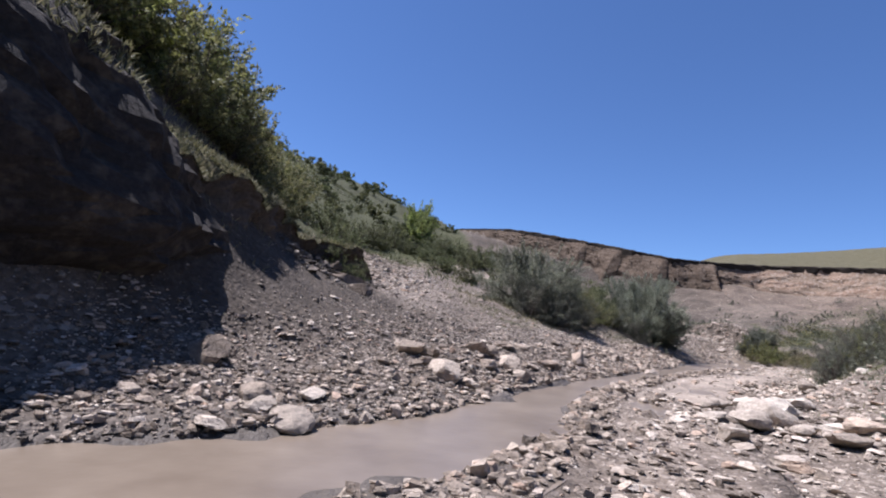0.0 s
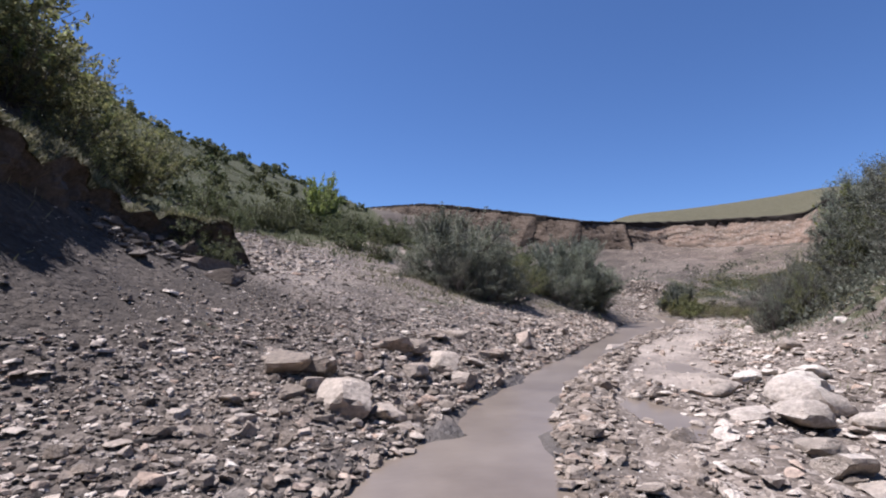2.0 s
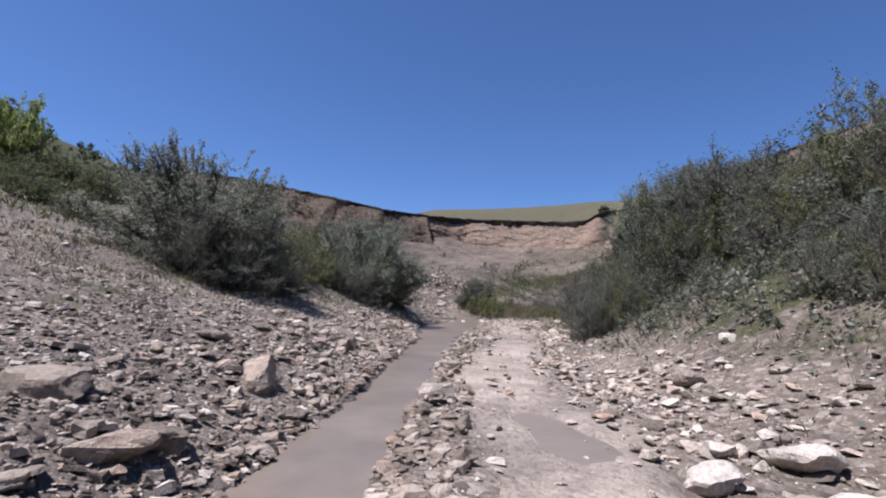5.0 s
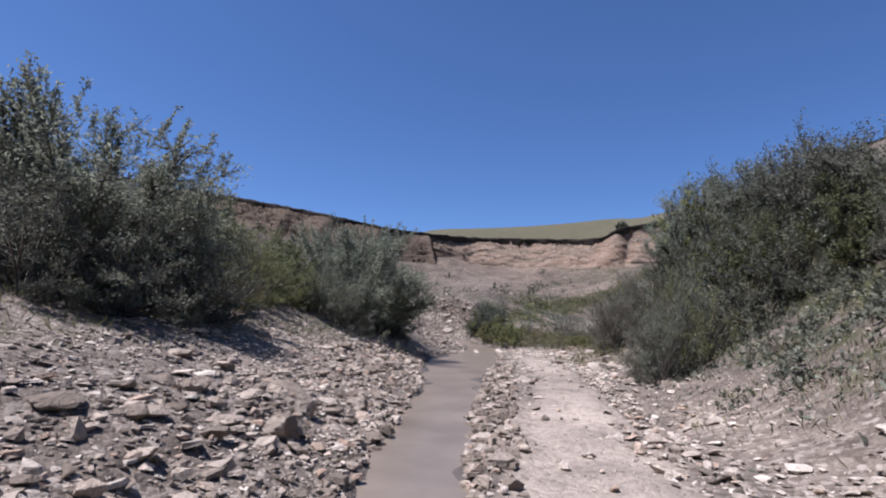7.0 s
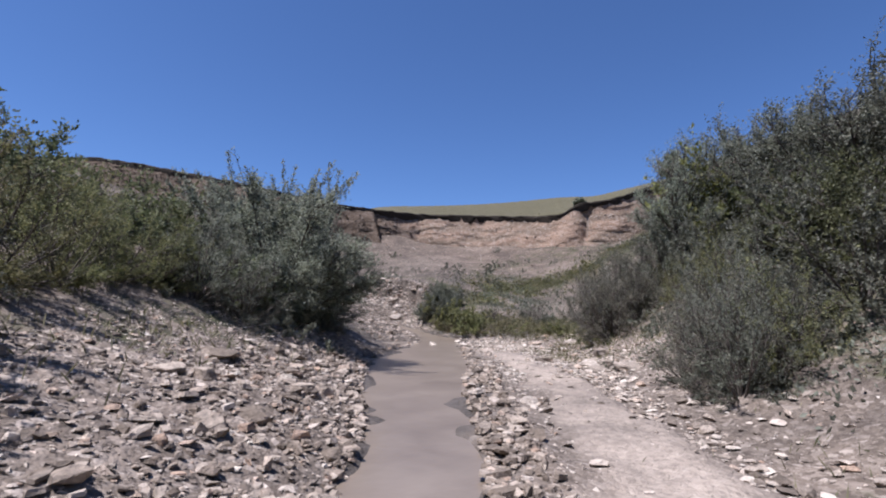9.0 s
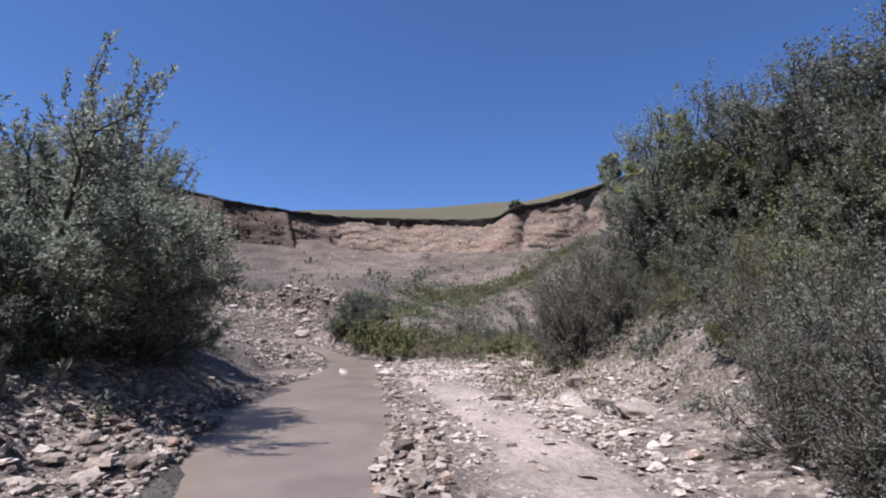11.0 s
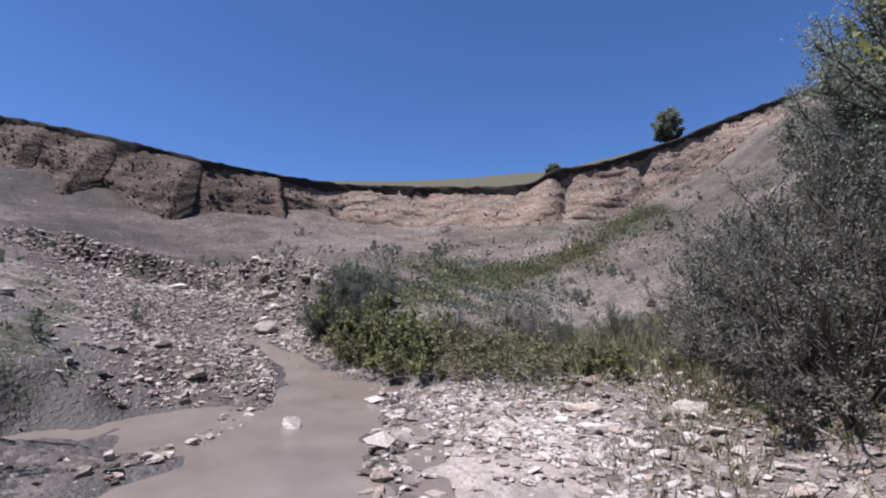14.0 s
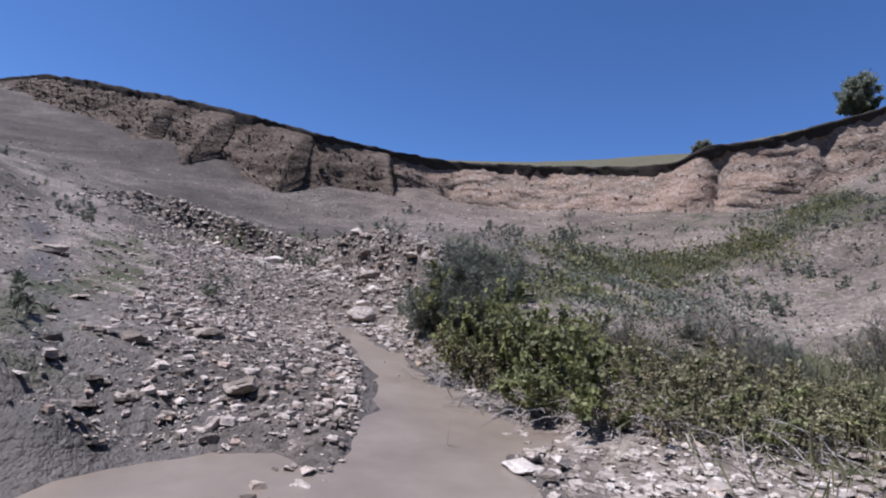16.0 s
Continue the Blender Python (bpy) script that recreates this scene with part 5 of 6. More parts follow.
def leaf_cloud(pos, way, length, width, r, fold=0.15, simple=False):
    """Pointed leaves: four corners each."""
    n = len(pos)
    way = way + r.normal(0, 0.45, (n, 3))
    way /= np.linalg.norm(way, axis=1)[:, None]
    side = np.cross(way, r.normal(0, 1, (n, 3)))
    side /= np.linalg.norm(side, axis=1)[:, None] + 1e-9
    up = np.cross(side, way)
    ln = (length * r.uniform(0.6, 1.3, n))[:, None]
    wd = (width * r.uniform(0.7, 1.2, n))[:, None]
    mid = pos + way * ln * 0.45
    if simple:
        v = np.stack((pos - side * wd * 0.6, pos + way * ln, mid + side * wd), 1)
        return v.reshape(-1, 3), np.arange(n * 3).reshape(n, 3)
    v = np.stack((pos, mid + side * wd + up * wd * fold, pos + way * ln, mid - side * wd + up * wd * fold), 1)
    f = np.arange(n * 4).reshape(n, 4)
    return v.reshape(-1, 3), f


def shrub_meshes(seed, tall, wide, stems, subs, twigs, leaves, leaf, bark, mat, trunk=0.0, lift=0.5, lean=1.05, bare=0.0, near=False, shoots=0, simple=None, mess=0.5, short=0.34, gaps=0.3):
    """Meshes of stems and of the leaves of one plant, standing at the origin."""
    r = np.random.default_rng(seed)
    wood, lp, lw = [], [], []
    hub = np.array((0, 0, trunk))
    if trunk:
        path = bend((0, 0, -0.2), (r.normal(0, 0.08), r.normal(0, 0.08), 1), trunk + 0.2, 4, r, 0.15)
        wood.append(tube(path, 0.045 * tall * 0.5, 0.03 * tall * 0.5, 6))
        hub = path[-1]
    body = tall - trunk
    for s in range(stems):
        az = 2 * np.pi * (s + r.uniform(-0.4, 0.4)) / stems * 2.4
        out = lean * r.uniform(0.0, 1) ** 0.65
        way = np.array((math.sin(out) * math.cos(az), math.sin(out) * math.sin(az), math.cos(out)))
        # distance from the foot to a rounded crown outline
        mid, rz = 0.46 * body, 0.54 * body
        qa = (1 - way[2] ** 2) / wide ** 2 + (way[2] / rz) ** 2
        qb = -2 * way[2] * mid / rz ** 2
        qc = (mid / rz) ** 2 - 1
        reach = (-qb + math.sqrt(max(qb * qb - 4 * qa * qc, 0))) / (2 * qa)
        reach *= r.uniform(0.72, 1.08 if short > 0.25 else 0.98)
        base = hub + (np.array((way[0], way[1], 0)) * 0.12 * wide - np.array((0, 0, 0.12)) if not trunk else 0)
        stem = bend(base, way, reach, 7, r, 0.35, lift * 0.3)
        wood.append(tube(stem if near else stem[::2] if len(stem[::2]) > 3 else stem, 0.012 * tall, 0.004 * tall, 4 if near else 3))
        for q in range(subs):
            u = 0.12 + 0.88 * ((q + r.uniform(0, 1)) / subs) ** 0.8
            k = min(int(u * 7), 6)
            st = stem[k] + (stem[k + 1] - stem[k]) * (u * 7 - k)
            d = stem[k + 1] - stem[k]
            d = d / np.linalg.norm(d) + r.normal(0, 0.65, 3)
            sub = bend(st, d / np.linalg.norm(d), reach * short * (1.15 - 0.5 * u) * r.uniform(0.7, 1.3), 4, r, 0.4, lift)
            wood.append(tube(sub if near else sub[::2], 0.0045 * tall, 0.002 * tall, 3))
            full = r.uniform() > gaps * (1.3 - 0.6 * u)
            for w in range(twigs):
                k2 = r.integers(0, 4)
                st2 = sub[k2] + (sub[k2 + 1] - sub[k2]) * r.uniform()
                d2 = (sub[k2 + 1] - sub[k2])
                d2 = d2 / np.linalg.norm(d2) + r.normal(0, 0.7, 3)
                tw = bend(st2, d2 / np.linalg.norm(d2), reach * 0.14 * r.uniform(0.6, 1.4), 2, r, 0.3, lift)
                if near and w % 3 == 0:
                    wood.append(tube(tw, 0.0022 * tall, 0.001 * tall, 3))
                if not full or r.uniform() < bare:
                    continue
                m = int(leaves * (1 + gaps))
                a = r.uniform(0, 1, m)
                lp.append(tw[0] + (tw[-1] - tw[0]) * a[:, None] + r.normal(0, 0.011 * tall, (m, 3)))
                lw.append(np.repeat(((tw[-1] - tw[0]) / (np.linalg.norm(tw[-1] - tw[0]) + 1e-9))[None], m, 0) + r.normal(0, mess, (m, 3)))
    # upright young shoots, leafy all along, standing out of the crown
    tips = np.vstack(lp)
    high = tips[tips[:, 2] > 0.62 * tall] if shoots else tips
    for q in range(shoots):
        st = high[r.integers(0, len(high))]
        out = st * np.array((1, 1, 0)) / wide
        tw = bend(st, np.array((0, 0, 1)) + 0.5 * out + r.normal(0, 0.15, 3), tall * r.uniform(0.09, 0.19), 3, r, 0.2, 0.3)
        wood.append(tube(tw, 0.002 * tall, 0.001 * tall, 3))
        a = r.uniform(0, 1, 64)
        lp.append(tw[0] + (tw[-1] - tw[0]) * a[:, None] + r.normal(0, 0.006 * tall, (64, 3)))
        lw.append(np.repeat((tw[-1] - tw[0])[None] / np.linalg.norm(tw[-1] - tw[0]), 64, 0) + r.normal(0, 0.35, (64, 3)))
    off, vs, fs = 0, [], []
    for v, f in wood:
        vs.append(v)
        fs.append(f + off)
        off += len(v)
    stems_me = mesh_of("stems", np.vstack(vs), np.vstack(fs), bark, True)
    v, f = leaf_cloud(np.vstack(lp), np.vstack(lw), leaf[0], leaf[1], r, simple=(not near) if simple is None else simple)
    return stems_me, mesh_of("leaves", v, f, mat)


def plant(name, meshes, x, y, scale=(1, 1, 1), turn=0.0, label="", category="shrub", group="", z=None, tip=(0, 0), crown="foliage"):
    base = new(name)
    base.empty_display_size = 0.2
    part("trunk" if category == "tree" else "branchwork", meshes[0], base)
    part("crown" if category == "tree" else crown, meshes[1], base)
    base.matrix_world = pose(x, y, (float(ground_at(x, y)) if z is None else z) - 0.03, tip[0], tip[1], turn) @ Matrix.Diagonal((*scale, 1))
    return tagged(base, label, category, group)


def again(ob, x, y, scale, turn, z=None, label=""):
    m = pose(x, y, (float(ground_at(x, y)) if z is None else z) - 0.03, random.uniform(-6, 6), random.uniform(-6, 6), turn)
    old = ob.scale.copy()
    ob.scale = (1, 1, 1)
    got = copy_thing(ob, m @ Matrix.Diagonal((*scale, 1)))
    ob.scale = old
    if label:
        got["label"] = label
    return got


WILLOW_A = shrub_meshes(1, 3.7, 2.5, 62, 14, 9, 14, (0.085, 0.024), BARK, WILLOW_LEAF, lift=0.1, lean=1.6, near=True, shoots=130, simple=True, short=0.2, gaps=0.14)
WILLOW_B = shrub_meshes(2, 3.9, 2.4, 62, 14, 9, 15, (0.085, 0.024), BARK, WILLOW_LEAF, lift=0.1, lean=1.6, near=True, shoots=130, simple=True, short=0.2, gaps=0.06)
MID_A = shrub_meshes(3, 3.0, 1.9, 24, 7, 6, 10, (0.105, 0.036), BARK, GREY_LEAF, lift=0.45, lean=1.45, bare=0.1)
MID_B = shrub_meshes(4, 2.6, 1.8, 24, 7, 6, 10, (0.105, 0.038), BARK, OLIVE_LEAF, lift=0.4, lean=1.45, bare=0.1)
TWIGGY = shrub_meshes(14, 3.0, 1.9, 30, 10, 7, 12, (0.065, 0.019), BARK, DRY_LEAF, lift=0.35, lean=1.4, bare=0.12, gaps=0.42)
TREE_A = shrub_meshes(5, 6.0, 2.3, 28, 9, 7, 11, (0.115, 0.04), BARK, GREY_LEAF, trunk=1.0, lift=0.6, lean=1.5, gaps=0.2)
TREE_B = shrub_meshes(19, 6.0, 2.3, 38, 12, 9, 12, (0.085, 0.028), BARK, WILLOW_LEAF, trunk=1.0, lift=0.45, lean=1.5, near=True, simple=True, gaps=0.15)
GREEN_A = shrub_meshes(6, 1.2, 1.0, 16, 6, 5, 9, (0.08, 0.042), BARK, FRESH_LEAF, lift=0.3, lean=1.4, bare=0.1, simple=False, mess=1.5, gaps=0.2)
BRAMBLE = shrub_meshes(7, 0.9, 1.1, 18, 6, 5, 7, (0.06, 0.03), BARK, BRAMBLE_LEAF, lift=0.1, bare=0.2, lean=1.4, simple=False, mess=1.5, gaps=0.45)
NEAR_A = shrub_meshes(17, 3.0, 1.9, 30, 8, 7, 10, (0.07, 0.023), BARK, GREY_LEAF, lift=0.4, lean=1.5, bare=0.1)
NEAR_B = shrub_meshes(18, 2.8, 1.9, 28, 8, 7, 10, (0.07, 0.025), BARK, GREEN_LEAF, lift=0.4, lean=1.5, bare=0.15)
SPRAY = shrub_meshes(16, 1.5, 0.9, 30, 7, 5, 15, (0.10, 0.012), BARK, GREY_LEAF, lift=0.6, lean=0.9, gaps=0.1)
LIME_TREE = shrub_meshes(8, 3.4, 1.9, 26, 9, 7, 9, (0.15, 0.06), BARK, LIME_LEAF, trunk=0.4, lift=0.5, lean=1.5)
ROUND_TREE = shrub_meshes(10, 3.6, 1.75, 60, 10, 8, 10, (0.16, 0.08), BARK, WILLOW_LEAF, trunk=0.5, lift=0.1, lean=1.9, short=0.2, gaps=0.0)
CLIFF_BUSH = shrub_meshes(11, 3.2, 1.9, 26, 8, 5, 5, (0.19, 0.065), BARK, OLIVE_LEAF, lift=0.45, lean=1.45)
CLIFF_GREEN = shrub_meshes(11, 3.2, 1.9, 26, 8, 5, 7, (0.16, 0.058), BARK, GREEN_LEAF, lift=0.45, lean=1.45)
BRIGHT_BUSH = shrub_meshes(15, 3.2, 1.9, 26, 8, 6, 6, (0.19, 0.065), BARK, SUNLIT_LEAF, lift=0.45, lean=1.45)
FAR_BUSH = shrub_meshes(12, 1.5, 1.3, 10, 3, 4, 6, (0.30, 0.13), BARK, OLIVE_LEAF, lift=0.3, lean=1.5)
TUFT = shrub_meshes(13, 0.55, 0.5, 5, 2, 4, 7, (0.10, 0.022), BARK, GREY_LEAF, lift=0.4, lean=1.3)


def shrubs():
    plant("willow_bush", WILLOW_A, 6.0, 26.0, (1.05, 1.05, 0.84), 20, "dense grey-green willow bush on the stony bank", "bush")
    plant("willow_bush", WILLOW_B, 15.0, 33.1, (1.1, 1.1, 0.94), 75, "rounded grey-green willow bush leaning over the track", "bush")
    plant("willow_bush", WILLOW_A, 16.15, 36.5, (1.02, 1.02, 1.0), 140, "dense grey-green willow bush above the stream", "bush")
    r = np.random.default_rng(21)
    # shrubs of the steep bank beside the track
    rb, rf = resample(RIGHT_BANK, 0.5), resample(RIGHT_FOOT, 0.5)
    a = plant("bank_shrub", MID_A, 21.6, 21.6, (0.8, 0.8, 0.8), 30, "grey-green shrub on the steep bank", "shrub", "shrubs on the bank")
    b = plant("bank_shrub", MID_B, 24.0, 22.4, (0.9, 0.9, 0.9), 30, "olive-green shrub on the steep bank", "shrub", "shrubs on the bank")
    t = plant("bank_tree", TREE_A, 28.2, 23.4, (0.9, 0.9, 0.66), 10, "tall grey-green small tree on the bank", "tree", "trees on the bank")
    for x, y, s in [(22.3, 17.4, 0.42), (21.0, 14.4, 0.38), (20.2, 11.4, 0.4), (25.4, 20.5, 0.6), (24.4, 23.4, 0.52), (30.4, 25.4, 0.74), (33.5, 27.5, 0.85), (26.4, 22.2, 0.66), (23.4, 19.4, 0.64), (27.2, 21.4, 0.62), (29.2, 24.4, 0.66), (31.8, 26.4, 0.7)]:
        again(t, x, y, (s * 1.35, s * 1.35, s), r.uniform(0, 360))
    tall = plant("bank_tree", TREE_B, 31.0, 28.9, (0.95, 0.95, 0.93), 10, "tall grey-green small tree with a dark trunk on the bank", "tree", "trees on the bank")
    for x, y, s in [(32.8, 29.8, 0.78)]:
        again(tall, x, y, (s * 1.2, s * 1.2, s), r.uniform(0, 360))
    t2 = plant("bare_shrub", TWIGGY, 28.7, 31.1, (0.9, 0.9, 0.95), 0, "grey twiggy shrub with sparse dry leaves", "shrub", "shrubs on the bank")
    for x, y, s in [(27.4, 30.4, 0.88), (27.9, 29.4, 0.7), (29.6, 32.4, 0.7), (19.6, 23.4, 0.6), (21.6, 24.0, 0.6), (19.9, 17.4, 0.6), (24.0, 25.0, 0.55), (31.0, 30.6, 0.9), (17.9, 15.0, 0.6), (30.2, 36.6, 0.3), (29.2, 38.4, 0.34), (31.8, 37.6, 0.3), (32.4, 35.6, 0.36)]:
        again(t2, x, y, (s, s, s), r.uniform(0, 360))
    for i in range(40):
        u = r.uniform(0.25, 1)
        k = min(int(u * (len(rb) - 1)), len(rb) - 2)
        p = rb[k, :2] + r.normal(0, 0.9, 2) + np.array((0.7, -0.7)) * r.uniform(0.3, 4.0)
        s = r.uniform(0.55, 1.0)
        again(a if r.uniform() < 0.5 else b, p[0], p[1], (s, s, s * r.uniform(0.8, 1.1)), r.uniform(0, 360))
    near = plant("bank_shrub", NEAR_A, 18.9, 22.9, (0.55, 0.55, 0.6), 0, "grey-green leafy shrub at the foot of the bank", "shrub", "shrubs on the bank")
    near_b = plant("bank_shrub", NEAR_B, 20.0, 22.4, (0.6, 0.6, 0.6), 0, "olive-green leafy shrub on the bank", "shrub", "shrubs on the bank")
    for x, y, s in [(12.6, 12.2, 0.4), (13.2, 12.9, 0.42), (12.2, 11.0, 0.4), (13.7, 13.9, 0.42), (20.6, 22.6, 0.5), (20.5, 24.4, 0.5), (19.8, 23.2, 0.6), (21.2, 23.4, 0.7), (22.8, 24.2, 0.75), (23.8, 25.2, 0.6), (18.2, 15.8, 0.5), (16.8, 14.6, 0.45), (16.2, 13.4, 0.6), (15.0, 12.2, 0.55), (19.4, 16.4, 0.5), (18.6, 14.9, 0.7), (22.6, 19.6, 0.5), (21.4, 18.2, 0.45), (13.4, 11.4, 0.6), (14.6, 11.0, 0.75), (16.2, 14.2, 0.8), (13.2, 8.6, 0.7), (29.8, 29.6, 0.42), (30.8, 30.4, 0.4), (32.0, 31.0, 0.45), (30.4, 28.4, 0.45), (28.6, 28.2, 0.4), (27.2, 27.6, 0.38)]:
        again(near if r.uniform() < 0.5 else near_b, x, y, (s, s, s * 1.05), r.uniform(0, 360))
    for x, y, s in [ (28.6, 30.6, 0.75), (29.6, 31.6, 0.7), (30.8, 32.2, 0.7), (17.2, 14.0, 0.5), (20.4, 16.6, 0.6), (22.2, 20.6, 0.5), (26.8, 26.6, 0.5), (12.6, 10.6, 0.5), (12.0, 7.6, 0.6)]:
        again(a, x, y, (s, s, s * 1.1), r.uniform(0, 360))
    skirt = plant("low_willow", NEAR_A, 7.3, 25.4, (0.75, 0.75, 0.55), 40, "low grey-green willow growth at the foot of the bush", "bush", "low willows")
    for x, y, s in [(6.5, 24.1, 0.68), (7.7, 25.0, 0.66), (5.4, 23.7, 0.6), (13.2, 30.6, 0.5), (12.2, 30.6, 0.55), (16.6, 33.6, 0.6), (16.9, 35.2, 0.75), (17.8, 36.6, 0.8), (18.0, 35.6, 0.5)]:
        again(skirt, x, y, (s * 1.15, s * 1.15, s * 0.85), r.uniform(0, 360))
    for x, y, s in [(8.9, 27.4, 0.55), (9.7, 28.5, 0.5), (10.5, 29.5, 0.48), (11.4, 30.4, 0.42), (10.0, 30.2, 0.5)]:
        again(near_b, x, y, (s * 1.1, s * 1.1, s), r.uniform(0, 360), label="olive-green leafy shrub between the willow bushes")
    # brambles at the head of the gravel bar
    g = plant("bramble", GREEN_A, 27.2, 37.6, (1, 1, 1), 0, "leafy green bramble on the stream bank", "shrub", "brambles")
    d = plant("bramble", BRAMBLE, 28.4, 36.6, (1, 1, 1), 0, "tangled half-dry bramble on the stream bank", "shrub", "brambles")
    front = resample([(26.9, 39.6), (27.0, 38.0), (27.3, 36.6), (27.9, 35.5), (28.9, 34.7), (30.2, 34.1)], 0.2)
    for i in range(38):
        u, deep = r.uniform(0, 1), r.uniform(0, 3.4) ** 1.1
        k = min(int(u * (len(front) - 1)), len(front) - 2)
        way = front[k + 1] - front[k]
        x, y = front[k] + np.array((-way[1], way[0])) / np.linalg.norm(way) * deep
        s = r.uniform(0.5, 1.0)
        again(g if r.uniform() < (0.45 if u < 0.3 else 0.28) else d, x, y, (s, s, s * r.uniform(0.4, 1.15) * (1.1 - 0.2 * deep) * (1.15 - 0.5 * u)), r.uniform(0, 360))
    for x, y, s in [(28.6, 42.2, 1.0), (28.2, 40.3, 1.1), (27.9, 39.0, 1.0), (27.5, 39.8, 0.8)]:
        again(g, x, y, (s, s, s * 1.1), r.uniform(0, 360))
    v = plant("feathery_shrub", SPRAY, 29.0, 42.4, (1.15, 1.15, 1.1), 0, "feathery grey-green shrub at the edge of the step", "shrub", "feathery shrubs")
    for x, y, s in [(29.7, 43.2, 0.95), (30.0, 42.2, 0.8), (28.5, 41.6, 0.9), (28.2, 42.6, 0.8), (30.6, 43.0, 0.5), (29.8, 37.8, 0.4), (31.2, 36.6, 0.45), (32.0, 38.6, 0.4), (32.6, 37.2, 0.4)]:
        again(v, x, y, (s, s, s * 0.9), r.uniform(0, 360))
    # low tufts on banks and debris
    w = plant("low_shrub", TUFT, 24.0, 24.6, (1, 1, 1), 0, "small grey-green herb clump on the slope", "shrub", "herb clumps")
    for line, n, sp in ((rb, 90, 1.7), (rf + np.array((1.5, -1.0, 0)), 71, 1.0), (np.array([(36, 38), (44, 40), (50, 42), (58, 39)]), 40, 2.0), (np.array([(28, 50), (36, 50), (44, 50)]), 46, 4.0), (np.array([(3, 25), (9, 29.5), (14, 35)]), 30, 1.6), (np.array([(14, 40), (16, 50), (20, 62)]), 24, 3.0)):
        for x, y in along(line, n, sp, r, 0.25 if n in (90, 71) else 0.0):
            s = r.uniform(0.5, 1.5)
            again(w, x, y, (s, s, s), r.uniform(0, 360))
    # hillside above the willows
    h = plant("hill_shrub", CLIFF_BUSH, 9.5, 33.5, (0.7, 0.7, 0.6), 0, "olive-green shrub on the dry hillside", "shrub", "shrubs on the hillside")
    for x, y, s in [(10.8, 31.8, 0.6), (12.0, 33.6, 0.75), (8.0, 32.5, 0.6), (5.5, 33.0, 0.6), (12.8, 36, 0.8), (8, 38, 0.8), (3.4, 40, 0.7), (-2.4, 37, 0.5), (-3, 40, 0.6), (5, 42, 0.7), (10, 43, 0.7), (11.6, 30.6, 0.5), (13.4, 31.4, 0.5), (9.2, 30.4, 0.55), (3.2, 30.4, 0.5), (1.8, 33, 0.55), (5, 37, 0.7), (14, 47, 0.7), (12, 52, 0.8), (7.5, 47, 0.8), (-2.6, 17.4, 0.4), (-3.0, 18.4, 0.45), (-1.9, 16.9, 0.3), (-1.5, 41, 0.8), (-2.5, 39, 0.7), (1.5, 42, 0.8), (2.5, 41, 0.7), (-0.5, 39.5, 0.6), (-3.6, 36.5, 0.7), (-4.6, 33, 0.7), (-5.0, 30, 0.8), (-3.6, 31.5, 0.5), (3.8, 36.0, 0.6), (1.0, 36.5, 0.55)]:
        again(h, x, y, (s * 0.85, s * 0.85, s * 0.7), r.uniform(0, 360))
    plant("leafy_tree", LIME_TREE, 0.3, 43.8, (0.78, 0.78, 1.32), 0, "bright green leafy young tree on the slope", "tree")
    # thicket on top of the cliff
    c = plant("cliff_bush", CLIFF_GREEN, -6.9, 15.4, (1.0, 1, 0.9), 40, "dense olive-green bush on top of the dark cliff", "bush", "bushes on the cliff")
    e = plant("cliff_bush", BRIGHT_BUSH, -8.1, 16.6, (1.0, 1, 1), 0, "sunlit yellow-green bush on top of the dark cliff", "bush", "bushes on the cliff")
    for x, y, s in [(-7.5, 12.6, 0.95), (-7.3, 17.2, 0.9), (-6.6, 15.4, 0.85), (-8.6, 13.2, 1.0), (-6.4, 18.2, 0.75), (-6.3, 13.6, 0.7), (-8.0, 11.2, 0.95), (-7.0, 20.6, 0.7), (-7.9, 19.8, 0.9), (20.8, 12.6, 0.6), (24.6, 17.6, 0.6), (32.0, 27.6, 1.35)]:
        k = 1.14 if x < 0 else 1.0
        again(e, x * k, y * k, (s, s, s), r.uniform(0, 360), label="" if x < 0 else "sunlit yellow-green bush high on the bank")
    for x, y, s in [(-6.7, 16.2, 0.95), (-7.2, 11, 0.8), (-7.3, 18.6, 0.9), (-7.7, 21.5, 0.9), (-8.3, 15, 1.1), (-8.5, 12, 1.0), (-8.1, 24, 0.9), (-5.9, 19.4, 0.7), (-5.8, 17.0, 0.65), (-9.4, 18, 1.1), (-8.3, 8.5, 0.8), (-5.5, 21.8, 0.7), (-6.9, 27, 0.9), (-7.4, 31, 0.9)]:
        again(c, x * 1.16, y * 1.13, (s * 1.05, s * 1.05, s), r.uniform(0, 360))
    for x, y, s in [(-6.6, 13.6, 0.42), (-6.2, 14.9, 0.5), (-5.8, 16.2, 0.55), (-5.3, 17.4, 0.55), (-4.7, 15.6, 0.3), (-4.5, 17.0, 0.3)]:
        again(c, x, y, (s, s, s * 0.9), r.uniform(0, 360), label="low olive-green bush above the rock step")
    f = plant("far_shrub", FAR_BUSH, -12, 58, (1, 1, 1), 0, "small dark shrub on the far grassy slope", "shrub", "shrubs on the far slope")
    for i in range(110):
        y = r.uniform(38, 160)
        x = r.uniform(-40, 4) + (y - 60) * 0.12
        s = r.uniform(0.5, 1.5)
        again(f, x, y, (s, s, s * r.uniform(0.7, 1.1)), r.uniform(0, 360))
    for i in range(20):
        y = r.uniform(34, 66)
        x = r.uniform(-14, 3) + (y - 40) * 0.15
        s = r.uniform(0.4, 0.8)
        if abs(x + 1.2) > 2.2 or y > 32:
            again(f, x, y, (s, s, s * r.uniform(0.7, 1.0)), r.uniform(0, 360), label="low olive-green shrub on the grassy hillside")
    again(f, -10.6, 133, (2.2, 2.2, 2.0), 0)
